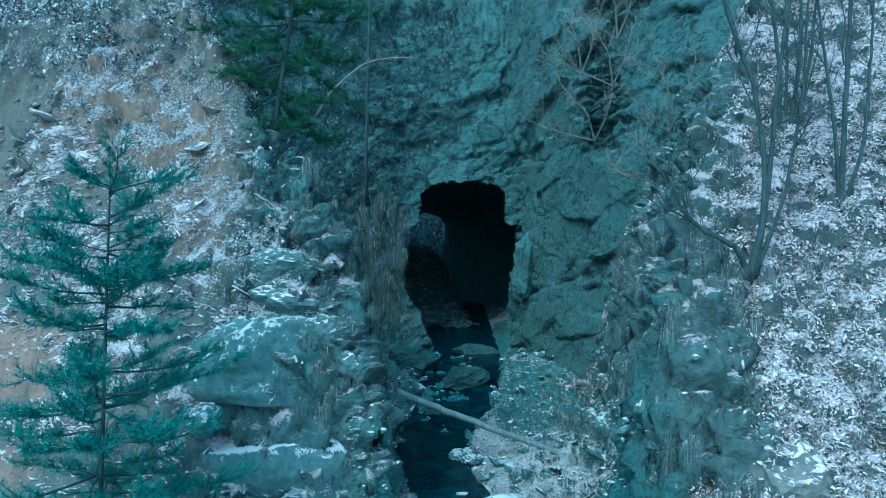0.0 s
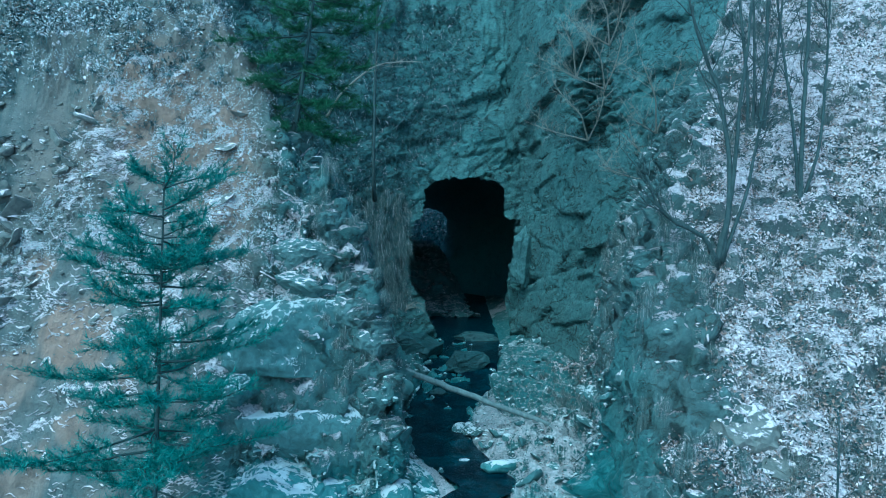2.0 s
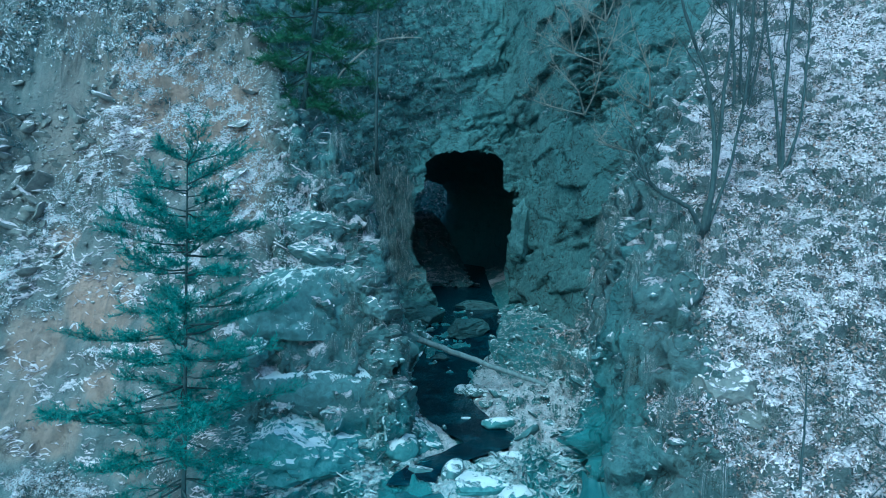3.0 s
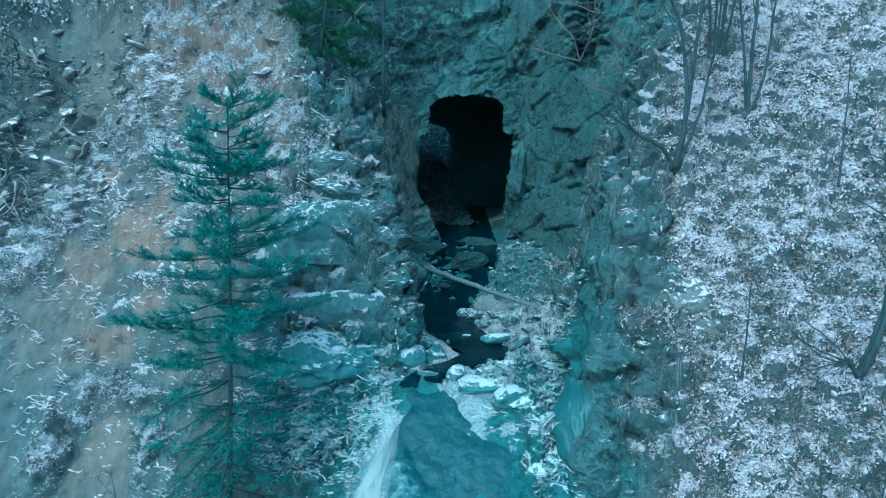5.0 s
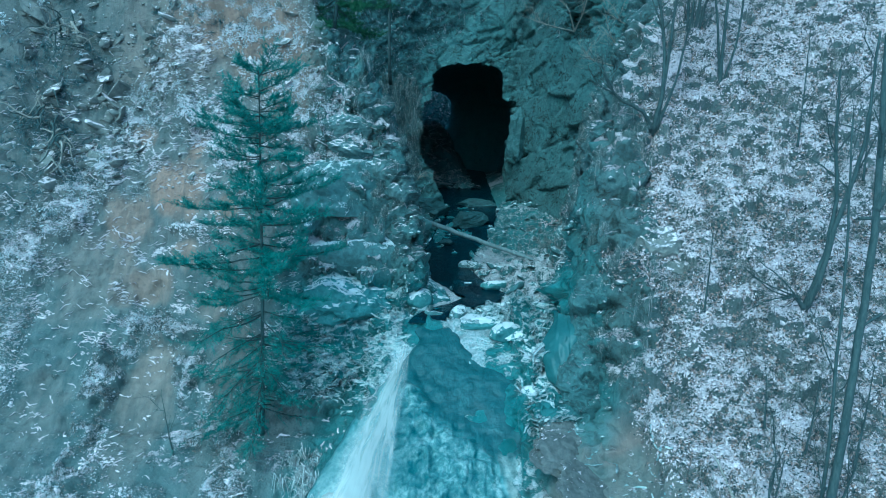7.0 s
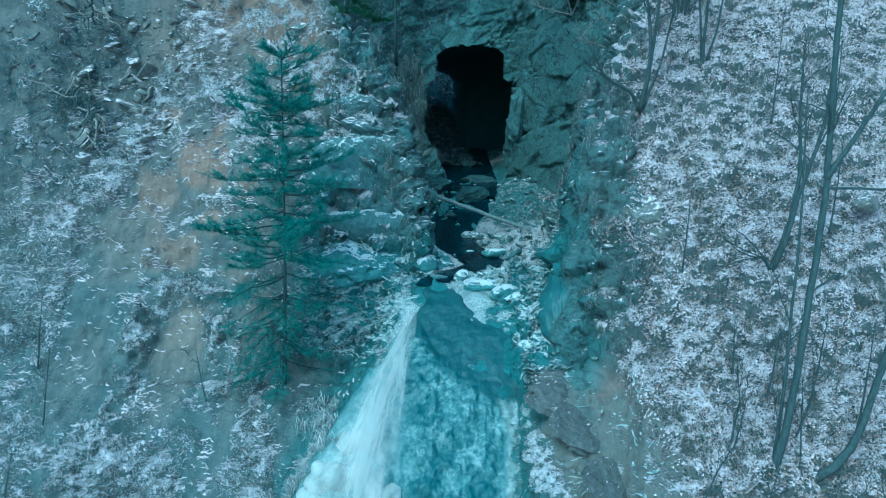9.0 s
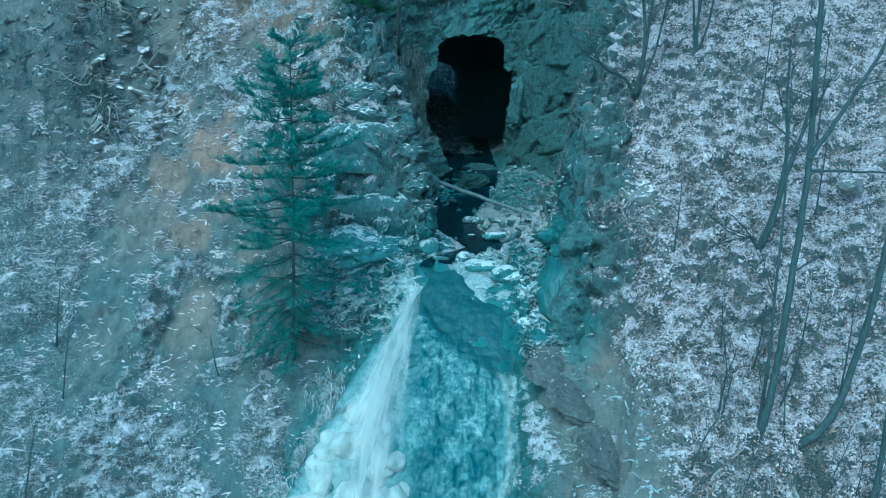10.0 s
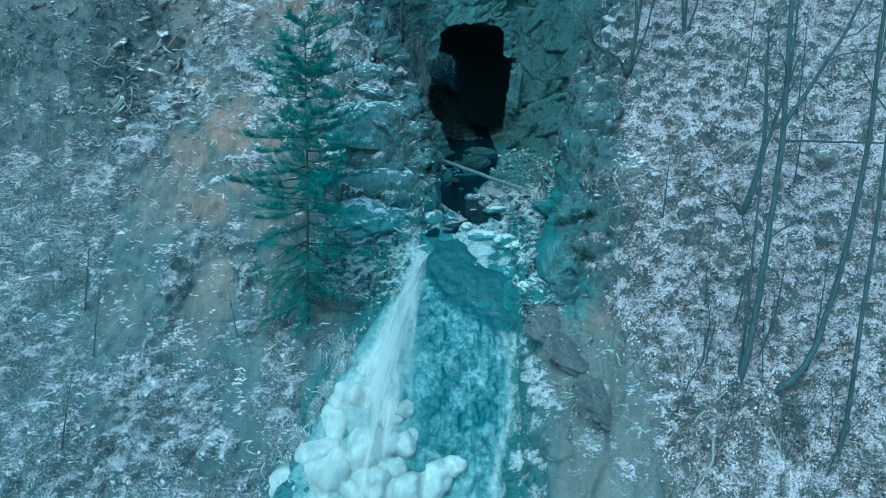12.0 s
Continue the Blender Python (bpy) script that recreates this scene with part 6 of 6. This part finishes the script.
# debris washed into the far end of the passage, lit from its opening
DEB_X, DEB_Y = np.meshgrid(np.linspace(-4.2, 2.2, 60), np.linspace(45, 59, 90), indexing="ij")
deb = np.stack([DEB_X, DEB_Y, -0.3 + 5.6 * step(45, 58.5, DEB_Y + 1.2 * np.sin(DEB_X)) * step(2.4, -1.5, DEB_X)], -1).reshape(-1, 3)
deb[:, 2] += 0.5 * fbm(deb, 1.0, 4, 901, True) + 0.35 * (cells(deb, 0.6, 905)[2] - 0.5)
debris = mesh_from("debris_heap", deb, grid_faces(60, 90), GROUND, True)
set_cover(debris, np.full(len(deb), 0.9), np.full(len(deb), 0.24), np.full(len(deb), 0.2))
tagged(debris, "heap of washed-in stones and snow at the passage's far end", "debris", kind="structure")


# exposed roots on the bank
def root_mass(at, seed, n, spread):
    r = np.random.default_rng(seed)
    t = thing("exposed_roots", at, "tangle of pale exposed roots hanging from the bank", "roots", "roots of the bank")
    for k in range(n):
        geo = Geo()
        d = r.normal(size=3) * np.array((1.0, 0.5, 0.6)) + np.array((0.3, -0.5, -0.6))
        path = twig_path(r, np.array((0.0, 0, 0)) + r.normal(size=3) * 0.3, d, spread * r.uniform(0.5, 1.2), 10, 0.5, 0.9)
        tube(geo, path, np.linspace(0.04, 0.01, 10) * r.uniform(0.5, 1.5), 5)
        geo.make("root", PALEBARK if k % 2 else BARK, t)
    return t


def arching_grass(at, seed):
    r = np.random.default_rng(seed)
    t = thing("arching_grass", at, "long dry grass stems arching over the dark stream", "grass")
    for k in range(14):
        geo = Geo()
        L = r.uniform(1.0, 2.3)
        side = r.uniform(0.3, 1.0)
        u = np.linspace(0, 1, 9)
        path = np.stack([L * side * u, -0.3 * r.uniform(-1, 1) * u, L * 0.75 * u - L * (0.45 + 0.5 * side) * u ** 2.2], 1)
        tube(geo, path, np.linspace(0.012, 0.004, 9), 3)
        geo.make("blade", PALEBARK, t)
    return t


arching_grass((-2.25, 33.6, 1.0), 3)
root_mass((-15.8, 20.0, 7.6), 3, 26, 1.8)
root_mass((-16.6, 19.5, 4.6), 5, 22, 1.9)
root_mass((-15.6, 18.9, 3.4), 7, 18, 1.6)


# ---- pines ----
def needle_material(name, a, b):
    m, nt, bsdf = material(name, 0.6)
    rnd = add(nt, "ShaderNodeNewGeometry").outputs["Random Per Island"]
    nt.links.new(ramp(nt, rnd, [(0.0, a), (1.0, b)]), bsdf.inputs["Base Color"])
    return m


NEEDLE = needle_material("pine_needles", (0.036, 0.14, 0.122), (0.1, 0.265, 0.23))
GREENNEEDLE = needle_material("bright_pine_needles", (0.02, 0.075, 0.035), (0.06, 0.15, 0.065))


def needles(r, centres, dirs, count, length, width):
    m = len(centres) * count
    c = np.repeat(centres, count, 0)
    d = np.repeat(dirs, count, 0) * 0.7 + r.normal(size=(m, 3)) * 0.65 + np.array((0, 0, 0.12))
    d /= np.linalg.norm(d, axis=1, keepdims=True)
    c = c + np.repeat(dirs, count, 0) * r.uniform(-0.12, 0.06, (m, 1))
    s = np.cross(d, r.normal(size=(m, 3)))
    s /= np.linalg.norm(s, axis=1, keepdims=True)
    L = length * r.uniform(0.7, 1.2, (m, 1))
    v = np.stack([c - s * width, c + s * width, c + d * L], 1).reshape(-1, 3)
    return v, np.arange(3 * m).reshape(-1, 3)


def pine(name, foot, top, label, seed, mat, first=0.12, reach=2.0, tiers=19, per=5, tuft=11, radius=0.09, thin=0.4):
    """A pine in tiers: level limbs turned up at their ends, needles in flat pads on the outer half of each."""
    r = np.random.default_rng(seed)
    foot, top = np.array(foot, float), np.array(top, float)
    t = thing(name, foot, label, "pine tree")
    path = bend([foot, foot * 0.6 + top * 0.4 + np.array((0.05, 0, 0)), top], 24)
    geo = Geo()
    tube(geo, path, np.linspace(radius, 0.015, 24), 8)
    trunk = local(geo, foot).make("trunk", PINEBARK, t)
    cs, ds = [], []
    for w in range(tiers):
        h = first + (0.975 - first) * (w + r.uniform(-0.4, 0.4)) / (tiers - 1)
        turn, n = r.uniform(0, 6.28), per + int(r.integers(0, 2))
        for k in range(n):
            hk = min(0.985, max(0.02, h + r.uniform(-0.014, 0.014)))
            at = foot + (top - foot) * hk
            ang = turn + 6.28 * (k + r.uniform(-0.3, 0.3)) / n
            L = reach * np.interp(hk, (0, 0.25, 0.5, 0.7, 0.85, 0.95, 1), (0.95, 1.0, 1.0, 0.88, 0.72, 0.58, 0.42)) * r.uniform(0.5, 1.25)
            slope = np.interp(hk, (0, 0.3, 0.5, 0.8, 0.95, 1), (-0.6, -0.4, -0.15, 0.0, 0.15, 0.45))
            d = np.array((math.cos(ang), math.sin(ang), slope + r.uniform(-0.1, 0.1)))
            lp = twig_path(r, at, d, L, 10, -0.3, 0.2)
            g2 = Geo()
            tube(g2, lp, np.linspace(0.024, 0.006, 10) * (0.5 + 0.3 * L), 4)
            full = hk > thin
            for q in range(int(5 + 9 * L)):
                i = int(r.integers(3 if full else 2, 10))
                along = lp[min(i + 1, 9)] - lp[max(i - 1, 0)]
                along /= np.linalg.norm(along)
                side = np.cross(along, (0, 0, 1.0)) * r.choice((-1, 1))
                dd = 0.7 * along + r.uniform(0.3, 1.0) * side + np.array((0, 0, r.uniform(-0.15, 0.45) if full else r.uniform(-0.9, 0.1)))
                tw = twig_path(r, lp[i], dd, (0.5 if full else 0.65) * min(1, 0.4 + 0.4 * L) * r.uniform(0.5, 1.1), 5, -0.25, 0.2)
                tube(g2, tw, (0.006, 0.005, 0.004, 0.003, 0.002), 3)
                e = tw[-1] - tw[-2]
                e /= np.linalg.norm(e)
                if not full and r.random() < 0.45:
                    continue
                for j in (1, 2, 3, 4):
                    cs.append(tw[j])
                    ds.append(e)
            local(g2, foot).make("limb", PINEBARK, trunk)
    v, f = needles(r, np.array(cs), np.array(ds), tuft, 0.17, 0.0095)
    crown = Geo()
    crown.put(v - foot, f)
    tagged(crown.make("crown", mat, t), kind="stuff")
    return t


pine("pine_tree", (-6.62, 13.75, -6.9), (-6.22, 13.5, 5.4), "slender dark green pine standing on the steep bank", 5, NEEDLE, 0.08, 2.35, 24, 5, 9, 0.085, 0.38)
pine("pine_tree", (-5.1, 21.0, 7.7), (-4.2, 21.4, 15.5), "bright green pine at the edge of the gully", 9, GREENNEEDLE, 0.04, 2.2, 13, 5, 12, 0.09, 0.0)
